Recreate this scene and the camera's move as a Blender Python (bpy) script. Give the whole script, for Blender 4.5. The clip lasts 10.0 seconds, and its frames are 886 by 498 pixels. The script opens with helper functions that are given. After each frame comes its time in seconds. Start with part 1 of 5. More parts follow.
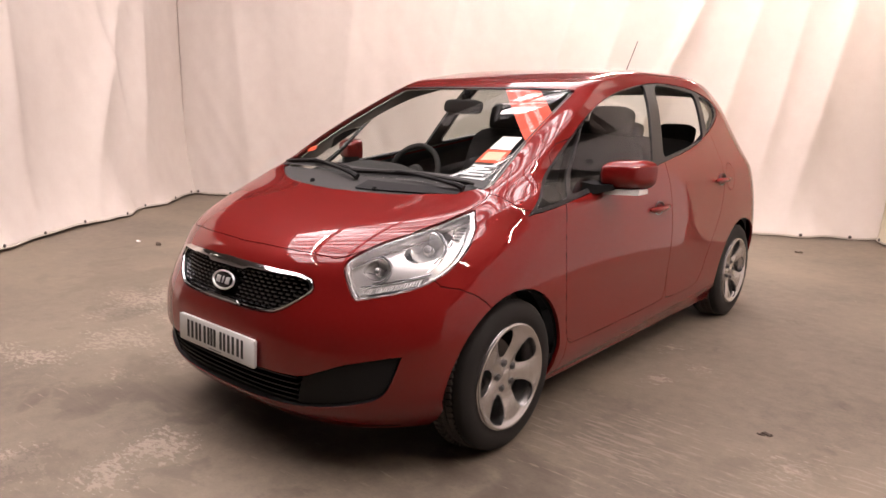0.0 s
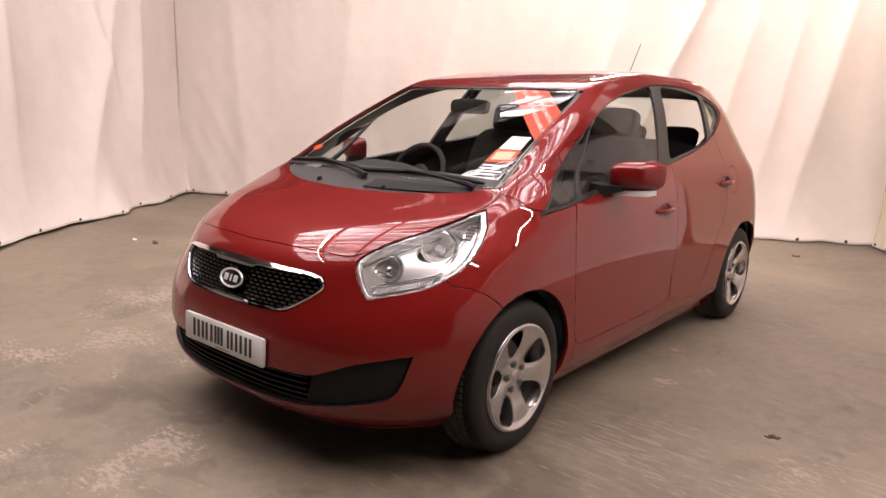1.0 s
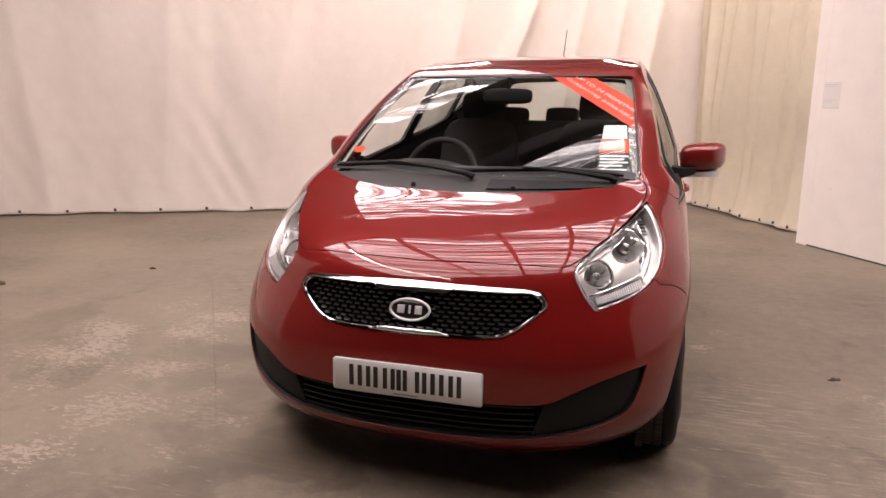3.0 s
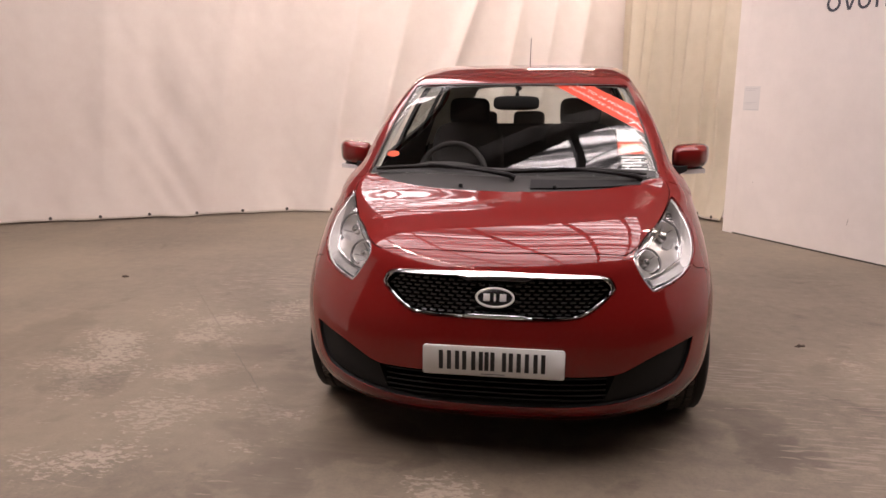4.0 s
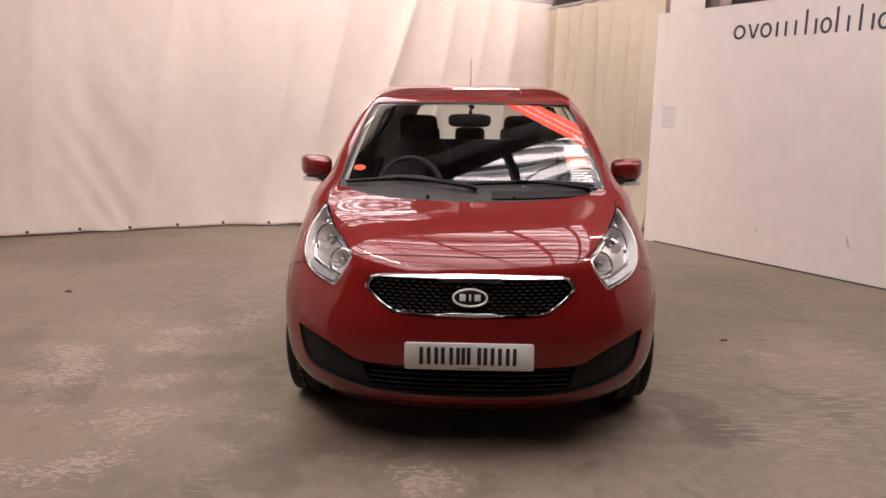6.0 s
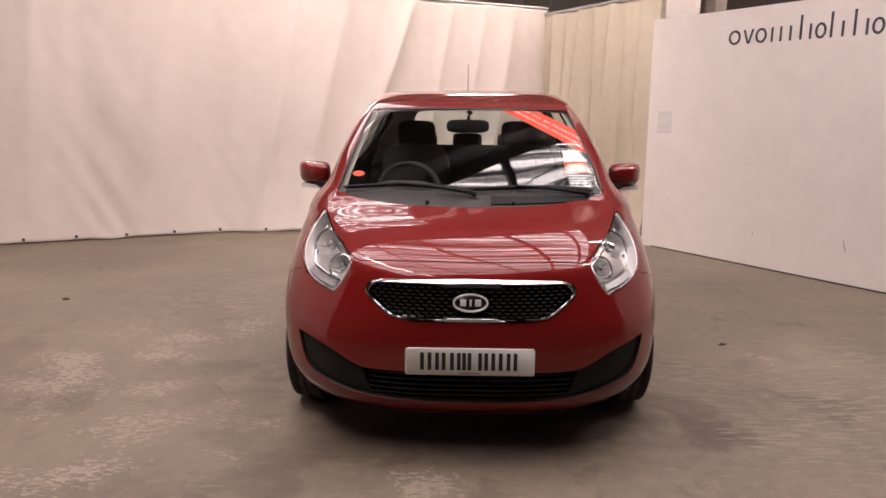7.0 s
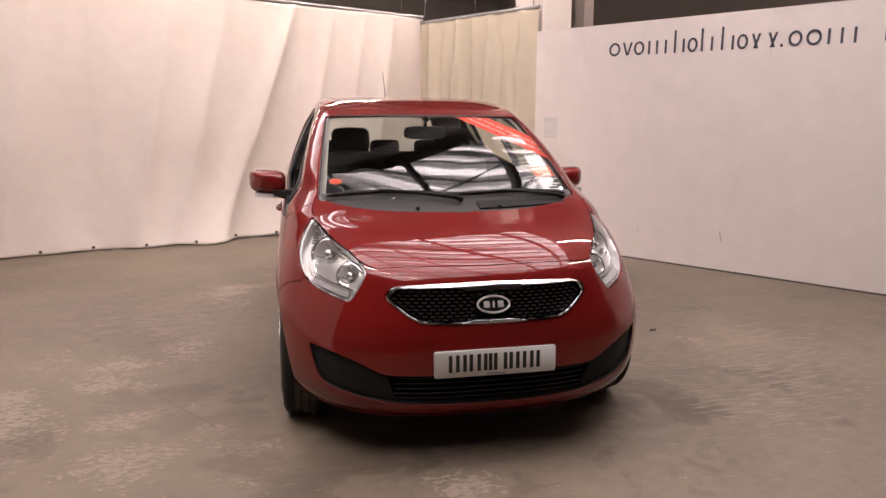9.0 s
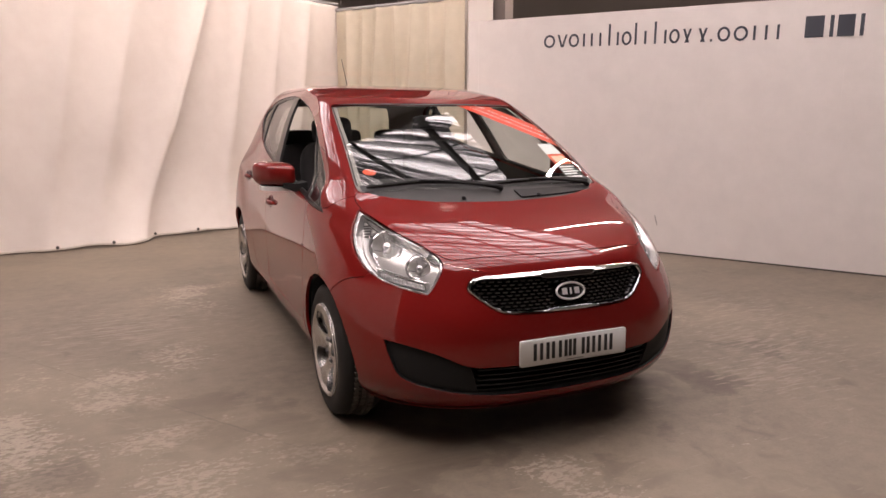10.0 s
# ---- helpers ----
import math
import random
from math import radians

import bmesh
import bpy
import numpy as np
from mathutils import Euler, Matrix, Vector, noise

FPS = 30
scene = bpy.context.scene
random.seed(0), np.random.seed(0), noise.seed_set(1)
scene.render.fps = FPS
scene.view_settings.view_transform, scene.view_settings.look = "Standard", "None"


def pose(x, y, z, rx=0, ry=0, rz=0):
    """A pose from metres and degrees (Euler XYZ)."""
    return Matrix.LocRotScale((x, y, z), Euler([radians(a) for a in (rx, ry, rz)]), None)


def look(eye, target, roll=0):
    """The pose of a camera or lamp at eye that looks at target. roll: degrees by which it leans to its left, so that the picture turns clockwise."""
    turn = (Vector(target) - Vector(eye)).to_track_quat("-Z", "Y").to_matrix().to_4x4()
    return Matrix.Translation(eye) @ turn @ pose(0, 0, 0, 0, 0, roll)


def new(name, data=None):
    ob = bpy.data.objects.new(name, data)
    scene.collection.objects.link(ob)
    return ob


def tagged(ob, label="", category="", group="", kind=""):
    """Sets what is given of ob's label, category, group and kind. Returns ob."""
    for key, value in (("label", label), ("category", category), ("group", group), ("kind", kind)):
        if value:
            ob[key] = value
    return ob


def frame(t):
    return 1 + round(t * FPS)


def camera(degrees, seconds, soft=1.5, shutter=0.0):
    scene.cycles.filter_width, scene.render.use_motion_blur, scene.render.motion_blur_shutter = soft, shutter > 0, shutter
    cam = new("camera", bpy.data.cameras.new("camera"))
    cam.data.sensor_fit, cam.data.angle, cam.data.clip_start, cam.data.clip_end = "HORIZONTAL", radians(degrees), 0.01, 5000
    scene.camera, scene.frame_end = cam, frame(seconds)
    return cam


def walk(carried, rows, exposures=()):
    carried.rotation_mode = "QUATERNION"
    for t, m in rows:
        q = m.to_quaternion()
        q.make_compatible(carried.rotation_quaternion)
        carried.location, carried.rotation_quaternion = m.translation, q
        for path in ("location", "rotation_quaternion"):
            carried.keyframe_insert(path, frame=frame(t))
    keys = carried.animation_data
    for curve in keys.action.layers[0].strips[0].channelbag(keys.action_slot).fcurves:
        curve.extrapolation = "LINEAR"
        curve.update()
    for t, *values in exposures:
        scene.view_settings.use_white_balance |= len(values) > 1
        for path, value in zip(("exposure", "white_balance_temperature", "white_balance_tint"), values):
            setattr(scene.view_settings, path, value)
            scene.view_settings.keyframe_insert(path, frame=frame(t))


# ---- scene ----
cam = camera(63.88, 10.0)
PATH = [
    (0, (2.382, -1.471, 1.390), (1.122, 0.025, 0.980), 1.45),
    (0.5, (2.369, -1.480, 1.382), (1.117, 0.024, 0.975), 1.65),
    (1, (2.312, -1.506, 1.374), (1.070, 0.008, 0.970), 2.08),
    (1.5, (2.046, -1.568, 1.360), (0.881, 0.004, 0.945), 2.38),
    (2, (1.632, -1.708, 1.354), (0.628, -0.031, 0.935), 1.66),
    (2.5, (1.193, -1.866, 1.366), (0.449, -0.080, 0.858), 1.15),
    (3, (0.768, -2.056, 1.374), (0.184, -0.193, 0.945), 0.07),
    (4.5, (0.050, -2.613, 1.428), (-0.130, -0.668, 0.994), 0.52),
    (5, (0.003, -2.696, 1.427), (-0.111, -0.744, 1.008), 0.56),
    (5.5, (-0.012, -2.724, 1.434), (-0.086, -0.767, 1.030), 0.72),
    (7, (-0.039, -2.731, 1.431), (-0.091, -0.767, 1.056), 0.39),
    (7.5, (-0.055, -2.745, 1.432), (-0.091, -0.780, 1.063), 0.36),
    (8, (-0.135, -2.744, 1.417), (-0.135, -0.775, 1.057), 0.83),
    (8.5, (-0.382, -2.706, 1.423), (-0.286, -0.741, 1.062), -0.49),
    (9, (-0.807, -2.707, 1.430), (-0.391, -0.783, 1.074), 0.17),
    (9.5, (-1.214, -2.596, 1.425), (-0.604, -0.731, 1.035), 0.59),
    (10, (-1.643, -2.399, 1.416), (-0.858, -0.599, 1.037), 0.20),
]
walk(cam, [(t, look(eye, target, roll)) for t, eye, target, roll in PATH],
     [(0.0, 0.50), (1.5, 0.50), (2.5, 0.42), (3.2, 0.22), (4.5, 0.08), (7.5, 0.00), (10.0, 0.00)])

# ---------- light ----------
# A shed in daylight: dull grey outside, roof lights above the bay, warm strip lamps further in.
world = bpy.data.worlds.new("world")
scene.world = world
world.use_nodes = True
world.node_tree.nodes["Background"].inputs[0].default_value = (1.0, 0.93, 0.86, 1)
world.node_tree.nodes["Background"].inputs[1].default_value = 0.05
GLOW, TUBE_GLOW = 11.5, 190.0  # roof lights, strip lamps


# ---------- materials ----------
def material(name, colour, rough=0.5, metal=0.0, coat=0.0, **more):
    m = bpy.data.materials.new(name)
    m.use_nodes = True
    b = m.node_tree.nodes["Principled BSDF"]
    b.inputs["Base Color"].default_value = (*colour, 1)
    b.inputs["Roughness"].default_value = rough
    b.inputs["Metallic"].default_value = metal
    b.inputs["Coat Weight"].default_value = coat
    b.inputs["Coat Roughness"].default_value = 0.02
    return m


def node(m, kind, links=(), **values):
    """Adds a node; links: (own input, other node, its output); values: settings or inputs by name."""
    n = m.node_tree.nodes.new(kind)
    for key, value in values.items():
        if key in n.inputs:
            n.inputs[key].default_value = value
        elif key == "operation":
            n.operation = value
        elif key == "data_type":
            n.data_type = value
    for own, other, out in links:
        m.node_tree.links.new(n.inputs[own], other.outputs[out])
    return n


def shader(m):
    return m.node_tree.nodes["Principled BSDF"]


def join(m, a, out, b, into):
    m.node_tree.links.new(a.outputs[out], b.inputs[into])


def ramp(m, source, out, stops):
    r = node(m, "ShaderNodeValToRGB", [(0, source, out)])
    while len(r.color_ramp.elements) < len(stops):
        r.color_ramp.elements.new(0.5)
    for e, (at, c) in zip(r.color_ramp.elements, stops):
        e.position, e.color = at, (*c, 1)
    return r


def glass(name, tint, ior=1.5, sides=1.9):
    """Thin pane: clear, tinted, with a mirror that grows at a slant."""
    m = bpy.data.materials.new(name)
    m.use_nodes = True
    t = m.node_tree
    t.nodes.clear()
    out = t.nodes.new("ShaderNodeOutputMaterial")
    clear = node(m, "ShaderNodeBsdfTransparent", Color=(*tint, 1))
    shine = node(m, "ShaderNodeBsdfGlossy", Roughness=0.0)
    slant = node(m, "ShaderNodeLayerWeight", Blend=0.5)
    steep = node(m, "ShaderNodeMath", [(0, slant, "Facing")], operation="POWER")
    steep.inputs[1].default_value = 5.0
    base = ((ior - 1) / (ior + 1)) ** 2 * sides
    amount = node(m, "ShaderNodeMath", [(0, steep, 0)], operation="MULTIPLY_ADD")
    amount.inputs[1].default_value, amount.inputs[2].default_value = 1 - base, base
    mix = node(m, "ShaderNodeMixShader", [(0, amount, 0), (1, clear, 0), (2, shine, 0)])
    t.links.new(mix.outputs[0], out.inputs[0])
    return m


PAINT = material("red_paint", (0.158, 0.0072, 0.0060), 0.46, 0.18, 1.0)
shader(PAINT).inputs["Specular IOR Level"].default_value = 0.05
COWL_GREY = material("cowl_plastic", (0.034, 0.033, 0.032), 0.6)
TRIM = material("satin_black", (0.016, 0.016, 0.016), 0.35)
PLASTIC = material("black_plastic", (0.016, 0.016, 0.0165), 0.55)
# Near-black for liners and hollows: the shade inside is put into the colour.
DARK = material("liner_and_shade_black", (0.006, 0.006, 0.006), 0.8)
CHROME = material("chrome", (0.85, 0.85, 0.86), 0.08, 1.0)
SILVER = material("silver_alloy", (0.54, 0.53, 0.52), 0.27, 0.95)
GLASS = glass("clear_glass", (0.86, 0.90, 0.88))
GLASS_DARK = glass("tinted_glass", (0.62, 0.66, 0.64))
LENS = glass("lamp_lens", (0.96, 0.96, 0.96), 1.45, 0.9)
LINING = material("headlining_fabric", (0.36, 0.34, 0.31), 0.9)
CABIN = material("cabin_plastic", (0.040, 0.038, 0.038), 0.8)
CLOTH = material("seat_cloth", (0.038, 0.037, 0.038), 0.95)
FIN = material("gloss_black", (0.012, 0.012, 0.013), 0.18)
MESH_FIN = material("dark_chrome_mesh", (0.06, 0.06, 0.062), 0.22, 0.8)
BADGE_SILVER = material("badge_silver", (0.80, 0.79, 0.78), 0.30, 0.55)
PLATE_WHITE = material("plate_white", (0.60, 0.60, 0.58), 0.35)
INK = material("black_ink", (0.012, 0.012, 0.012), 0.5)
MID_GREY = material("mid_grey", (0.18, 0.18, 0.18), 0.6)
LAMP_SILVER = material("lamp_silver", (0.60, 0.59, 0.58), 0.30, 0.62)
BOWL_SILVER = material("bowl_silver", (0.74, 0.73, 0.72), 0.30, 0.45)
CHROME_SOFT = material("lamp_chrome", (0.86, 0.85, 0.84), 0.20, 0.70)
STRIP = material("indicator_strip", (0.10, 0.097, 0.095), 0.30, 0.6)
RIB = material("indicator_rib", (0.78, 0.77, 0.76), 0.22, 0.5)
PALE = material("pale_cover", (0.55, 0.54, 0.53), 0.35)
# Body red darkened: the shade in the handle recess is put into the colour.
RECESS_SHADE = material("handle_recess_shade", (0.035, 0.004, 0.004), 0.4)
RUBBER = material("tyre_rubber", (0.020, 0.019, 0.018), 0.62)
TREAD = material("dusty_tread", (0.085, 0.078, 0.070), 0.85)
NUT = material("nut_steel", (0.10, 0.10, 0.10), 0.4, 0.8)
STEEL = material("disc_steel", (0.16, 0.15, 0.14), 0.45, 0.9)
BANNER_RED = material("banner_red", (0.80, 0.06, 0.02), 0.5)
LETTER_WHITE = material("letter_white", (0.85, 0.85, 0.85), 0.5)
CARD_WHITE = material("card_white", (0.80, 0.80, 0.79), 0.55)
NOTICE_RED = material("notice_red", (0.72, 0.08, 0.02), 0.5)
NOTICE_PALE = material("notice_pale", (0.80, 0.55, 0.38), 0.5)


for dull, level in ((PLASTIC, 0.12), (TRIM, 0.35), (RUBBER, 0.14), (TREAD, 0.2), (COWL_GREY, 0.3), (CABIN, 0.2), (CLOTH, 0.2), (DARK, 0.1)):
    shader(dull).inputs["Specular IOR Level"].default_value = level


def emitter(name, colour, strength):
    m = bpy.data.materials.new(name)
    m.use_nodes = True
    m.node_tree.nodes.clear()
    out = m.node_tree.nodes.new("ShaderNodeOutputMaterial")
    e = node(m, "ShaderNodeEmission", Color=(*colour, 1), Strength=strength)
    m.node_tree.links.new(e.outputs[0], out.inputs[0])
    return m, e


SKYLIGHT, glow = emitter("roof_light_sheet", (1.0, 0.855, 0.862), GLOW)
# daylight through dirty sheets: streaks along them
place = node(SKYLIGHT, "ShaderNodeTexCoord")
turned = node(SKYLIGHT, "ShaderNodeMapping", [(0, place, "Object")], Rotation=(0, 0, -0.439), Scale=(0.10, 6.3, 1.0))
dirt = node(SKYLIGHT, "ShaderNodeTexNoise", [("Vector", turned, 0)], Scale=1.0, Detail=4.0, Roughness=0.6)
shade = ramp(SKYLIGHT, dirt, "Fac", [(0.42, (0.02, 0.02, 0.02)), (0.50, (0.30, 0.295, 0.29)), (0.575, (1, 1, 1))])
level = node(SKYLIGHT, "ShaderNodeMath", [(0, shade, 0)], operation="MULTIPLY")
level.inputs[1].default_value = GLOW
join(SKYLIGHT, level, 0, glow, "Strength")
TUBE, _ = emitter("lit_tube", (1.0, 0.792, 0.708), TUBE_GLOW)

SHED_WALL = material("shed_wall", (0.30, 0.27, 0.25), 0.8)
ROOF_SHEET = material("roof_sheet", (0.13, 0.115, 0.105), 0.7)
# Also colours the painted shade strip at the partition's foot.
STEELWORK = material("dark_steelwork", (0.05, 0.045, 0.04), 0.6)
RAIL = material("galvanised_rail", (0.42, 0.42, 0.42), 0.4, 0.8)
HEM = material("curtain_hem", (0.52, 0.475, 0.42), 0.8)
COLUMN = material("column_paint", (0.62, 0.58, 0.54), 0.6)
POST = material("post_paint", (0.24, 0.205, 0.185), 0.6)
SIGN_INK = material("sign_ink", (0.050, 0.055, 0.070), 0.5)
PAPER = material("paper", (0.66, 0.64, 0.62), 0.7)
FAINT = material("faint_print", (0.50, 0.49, 0.49), 0.7)
SCUFF = material("scuff", (0.40, 0.37, 0.34), 0.8)
LEAF = material("dry_leaf", (0.05, 0.035, 0.025), 0.8)


def worn(m, low, high, scale, bump=0.0, detail=6.0, fine=9.0):
    """Colour from low to high by soft noise at two scales, with fine relief."""
    at = node(m, "ShaderNodeTexCoord")
    big = node(m, "ShaderNodeTexNoise", [("Vector", at, "Object")], Scale=scale, Detail=detail, Roughness=0.6)
    small = node(m, "ShaderNodeTexNoise", [("Vector", at, "Object")], Scale=scale * fine, Detail=8.0, Roughness=0.65)
    both = node(m, "ShaderNodeMath", [(0, big, "Fac"), (1, small, "Fac")], operation="ADD")
    half = node(m, "ShaderNodeMath", [(0, both, 0)], operation="MULTIPLY")
    half.inputs[1].default_value = 0.5
    c = ramp(m, half, 0, [(0.36, low), (0.62, high)])
    join(m, c, 0, shader(m), "Base Color")
    if bump:
        b = node(m, "ShaderNodeBump", [("Height", small, "Fac")], Strength=bump, Distance=0.004)
        join(m, b, 0, shader(m), "Normal")
    return at, big, small, c


def sheer(m, share, tint):
    """Lets part of the light from behind through a sheet."""
    out = m.node_tree.nodes["Material Output"]
    back = node(m, "ShaderNodeBsdfTranslucent", Color=(*tint, 1))
    mix = node(m, "ShaderNodeMixShader", [(1, shader(m), 0), (2, back, 0)])
    mix.inputs[0].default_value = share
    join(m, mix, 0, out, "Surface")


CURTAIN = material("tarpaulin", (0.74, 0.68, 0.62), 0.55)
worn(CURTAIN, (0.66, 0.603, 0.562), (0.735, 0.688, 0.646), 0.6, 0.12)
sheer(CURTAIN, 0.28, (0.84, 0.77, 0.71))
CURTAIN_CREAM = material("cream_tarpaulin", (0.66, 0.58, 0.42), 0.5)
worn(CURTAIN_CREAM, (0.60, 0.548, 0.435), (0.69, 0.632, 0.512), 0.8, 0.12)
sheer(CURTAIN_CREAM, 0.30, (0.72, 0.62, 0.46))
BOARD = material("board_paint", (0.74, 0.69, 0.64), 0.6)
worn(BOARD, (0.72, 0.672, 0.635), (0.79, 0.738, 0.698), 0.5, 0.05)

CONCRETE = material("concrete_floor", (0.3, 0.25, 0.2), 0.62)
at, big, small, base = worn(CONCRETE, (0.092, 0.0745, 0.0550), (0.160, 0.130, 0.0960), 1.1, 0.45, 9.0, 11.0)


def mask(m, at, spots):
    """1 near the given floor spots (x, y, radius), 0 away from them."""
    total = None
    for x, y, r in spots:
        d = node(m, "ShaderNodeVectorMath", [(0, at, "Object")], operation="DISTANCE")
        d.inputs[1].default_value = (x, y, 0)
        near = node(m, "ShaderNodeMapRange", [("Value", d, "Value")])
        near.inputs["From Min"].default_value, near.inputs["From Max"].default_value = r, 0.15 * r
        total = near if total is None else node(m, "ShaderNodeMath", [(0, total, 0), (1, near, 0)], operation="MAXIMUM")
    return total


def layer(m, under, colour, factor):
    mix = node(m, "ShaderNodeMix", data_type="RGBA")
    out = [o for o in under.outputs if o.enabled][0]
    m.node_tree.links.new(out, [i for i in mix.inputs if i.name == "A" and i.enabled][0])
    m.node_tree.links.new(factor.outputs[0], mix.inputs[0])
    [i for i in mix.inputs if i.name == "B" and i.enabled][0].default_value = (*colour, 1)
    return mix


# pale flakes in clusters: small crisp chips where the surface has worn
chip_at = node(CONCRETE, "ShaderNodeMapping", [(0, at, "Object")], Rotation=(0, 0, 0.45), Scale=(1.0, 1.9, 1.0))
chips = node(CONCRETE, "ShaderNodeTexNoise", [("Vector", chip_at, 0)], Scale=24.0, Detail=8.0, Roughness=0.66, Distortion=0.3)
clusters = node(CONCRETE, "ShaderNodeTexNoise", [("Vector", chip_at, 0)], Scale=1.6, Detail=5.0, Roughness=0.6)
WORN_SPOTS = [(-1.87, 1.59, 0.42), (-1.90, 1.36, 0.48), (-1.60, 1.15, 0.28), (-1.58, 0.76, 0.42), (-1.22, 0.61, 0.27), (-1.02, 0.32, 0.27), (-0.91, 0.11, 0.26), (-1.58, 0.31, 0.45),
              (-1.61, -0.12, 0.50), (-2.05, 0.59, 0.50), (-2.13, 0.99, 0.45), (-1.48, 1.91, 0.40), (-2.21, 1.71, 0.45), (-2.22, 0.74, 0.55), (-0.97, 0.06, 0.28), (-0.45, -0.61, 0.36),
              (-0.20, -0.20, 0.28), (-0.13, -0.46, 0.42), (1.12, 2.22, 0.24), (1.01, 1.92, 0.17), (0.87, 2.41, 0.20), (-1.32, 3.49, 0.60), (-1.23, 3.03, 0.40), (-2.27, 1.13, 0.55), (1.78, 1.34, 0.30)]
zone = mask(CONCRETE, at, WORN_SPOTS)
gathered = node(CONCRETE, "ShaderNodeMath", [(0, clusters, "Fac")], operation="MULTIPLY_ADD")
gathered.inputs[1].default_value = 0.75
CONCRETE.node_tree.links.new(chips.outputs["Fac"], gathered.inputs[2])
zoned = node(CONCRETE, "ShaderNodeMath", [(0, zone, 0), (2, gathered, 0)], operation="MULTIPLY_ADD")
zoned.inputs[1].default_value = 0.27
pale = node(CONCRETE, "ShaderNodeMapRange", [("Value", zoned, 0)])
pale.inputs["From Min"].default_value, pale.inputs["From Max"].default_value = 1.115, 1.165
pale.inputs["To Max"].default_value = 0.74
top1 = layer(CONCRETE, base, (0.300, 0.256, 0.208), pale)
oil = node(CONCRETE, "ShaderNodeTexNoise", [("Vector", at, "Object")], Scale=3.1, Detail=7.0, Roughness=0.58, Distortion=0.5)
oily = mask(CONCRETE, at, [(-1.65, 1.04, 0.40), (-1.44, 0.71, 0.28), (-1.34, 1.01, 0.28), (-1.11, 0.93, 0.22), (-1.09, 0.69, 0.32), (-0.99, 0.21, 0.36), (-0.83, -0.10, 0.36), (-0.59, 0.20, 0.50),
                           (-0.33, -0.58, 0.36), (-0.85, -0.18, 0.40), (0.99, 0.52, 0.40), (1.15, 0.34, 0.30), (1.78, 1.29, 0.35), (1.76, 0.74, 0.30), (-2.05, 0.62, 0.35), (-2.87, 1.03, 0.8), (0.20, -0.81, 0.8)])
oil_zone = node(CONCRETE, "ShaderNodeMath", [(0, oily, 0)], operation="MULTIPLY")
oil_zone.inputs[1].default_value = 0.29
oil_sum = node(CONCRETE, "ShaderNodeMath", [(0, oil, "Fac"), (1, oil_zone, 0)], operation="ADD")
dark = ramp(CONCRETE, oil_sum, 0, [(0.63, (0, 0, 0)), (0.68, (0.38, 0.38, 0.38)), (0.80, (0.68, 0.68, 0.68))])
top2 = layer(CONCRETE, top1, (0.044, 0.030, 0.021), dark)
streak_at = node(CONCRETE, "ShaderNodeMapping", [(0, at, "Object")], Rotation=(0, 0, 0.6), Scale=(1.0, 9.0, 1.0))
streak = node(CONCRETE, "ShaderNodeTexNoise", [("Vector", streak_at, 0)], Scale=1.1, Detail=6.0, Roughness=0.6)
brush = ramp(CONCRETE, streak, "Fac", [(0.50, (0, 0, 0)), (0.72, (0.35, 0.35, 0.35))])
top3 = layer(CONCRETE, top2, (0.170, 0.139, 0.105), brush)
grain = node(CONCRETE, "ShaderNodeTexNoise", [("Vector", at, "Object")], Scale=70.0, Detail=7.0, Roughness=0.7)
grit = ramp(CONCRETE, grain, "Fac", [(0.50, (0, 0, 0)), (0.66, (0.42, 0.42, 0.42))])
top4 = layer(CONCRETE, top3, (0.070, 0.056, 0.044), grit)
tone = node(CONCRETE, "ShaderNodeTexNoise", [("Vector", at, "Object")], Scale=0.55, Detail=4.0, Roughness=0.55, Distortion=0.4)
broad = ramp(CONCRETE, tone, "Fac", [(0.42, (0, 0, 0)), (0.62, (0.45, 0.45, 0.45))])
top5 = layer(CONCRETE, top4, (0.198, 0.164, 0.117), broad)
# a faint joint across the floor
across = node(CONCRETE, "ShaderNodeVectorMath", [(0, at, "Object")], operation="DOT_PRODUCT")
across.inputs[1].default_value = (0.815, 0.579, 0.0)
aside = node(CONCRETE, "ShaderNodeMath", [(0, across, "Value")], operation="ADD")
aside.inputs[1].default_value = 0.603
wander = node(CONCRETE, "ShaderNodeMath", [(0, small, "Fac"), (2, aside, 0)], operation="MULTIPLY_ADD")
wander.inputs[1].default_value = 0.03
near_joint = node(CONCRETE, "ShaderNodeMath", [(0, wander, 0)], operation="ABSOLUTE")
joint = node(CONCRETE, "ShaderNodeMapRange", [("Value", near_joint, 0)])
joint.inputs["From Min"].default_value, joint.inputs["From Max"].default_value = 0.006, 0.002
joint.inputs["To Max"].default_value = 0.40
run = mask(CONCRETE, at, [(-2.05, 1.85, 1.0), (-1.35, 0.85, 0.8)])
short = node(CONCRETE, "ShaderNodeMath", [(0, joint, 0), (1, run, 0)], operation="MULTIPLY")
top6 = layer(CONCRETE, top5, (0.060, 0.047, 0.037), short)
# scraped marks: fine short lines and pits where things were dragged
scrape_at = node(CONCRETE, "ShaderNodeMapping", [(0, at, "Object")], Rotation=(0, 0, -0.75), Scale=(1.0, 7.0, 1.0))
scrape = node(CONCRETE, "ShaderNodeTexNoise", [("Vector", scrape_at, 0)], Scale=6.5, Detail=6.0, Roughness=0.62, Distortion=0.4)
scraped = mask(CONCRETE, at, [(1.95, 0.75, 0.9), (1.55, 0.35, 0.6), (2.35, 1.35, 0.7), (1.2, 1.1, 0.6), (-1.7, 2.6, 0.9)])
rub = node(CONCRETE, "ShaderNodeMath", [(0, scraped, 0), (2, scrape, "Fac")], operation="MULTIPLY_ADD")
rub.inputs[1].default_value = 0.13
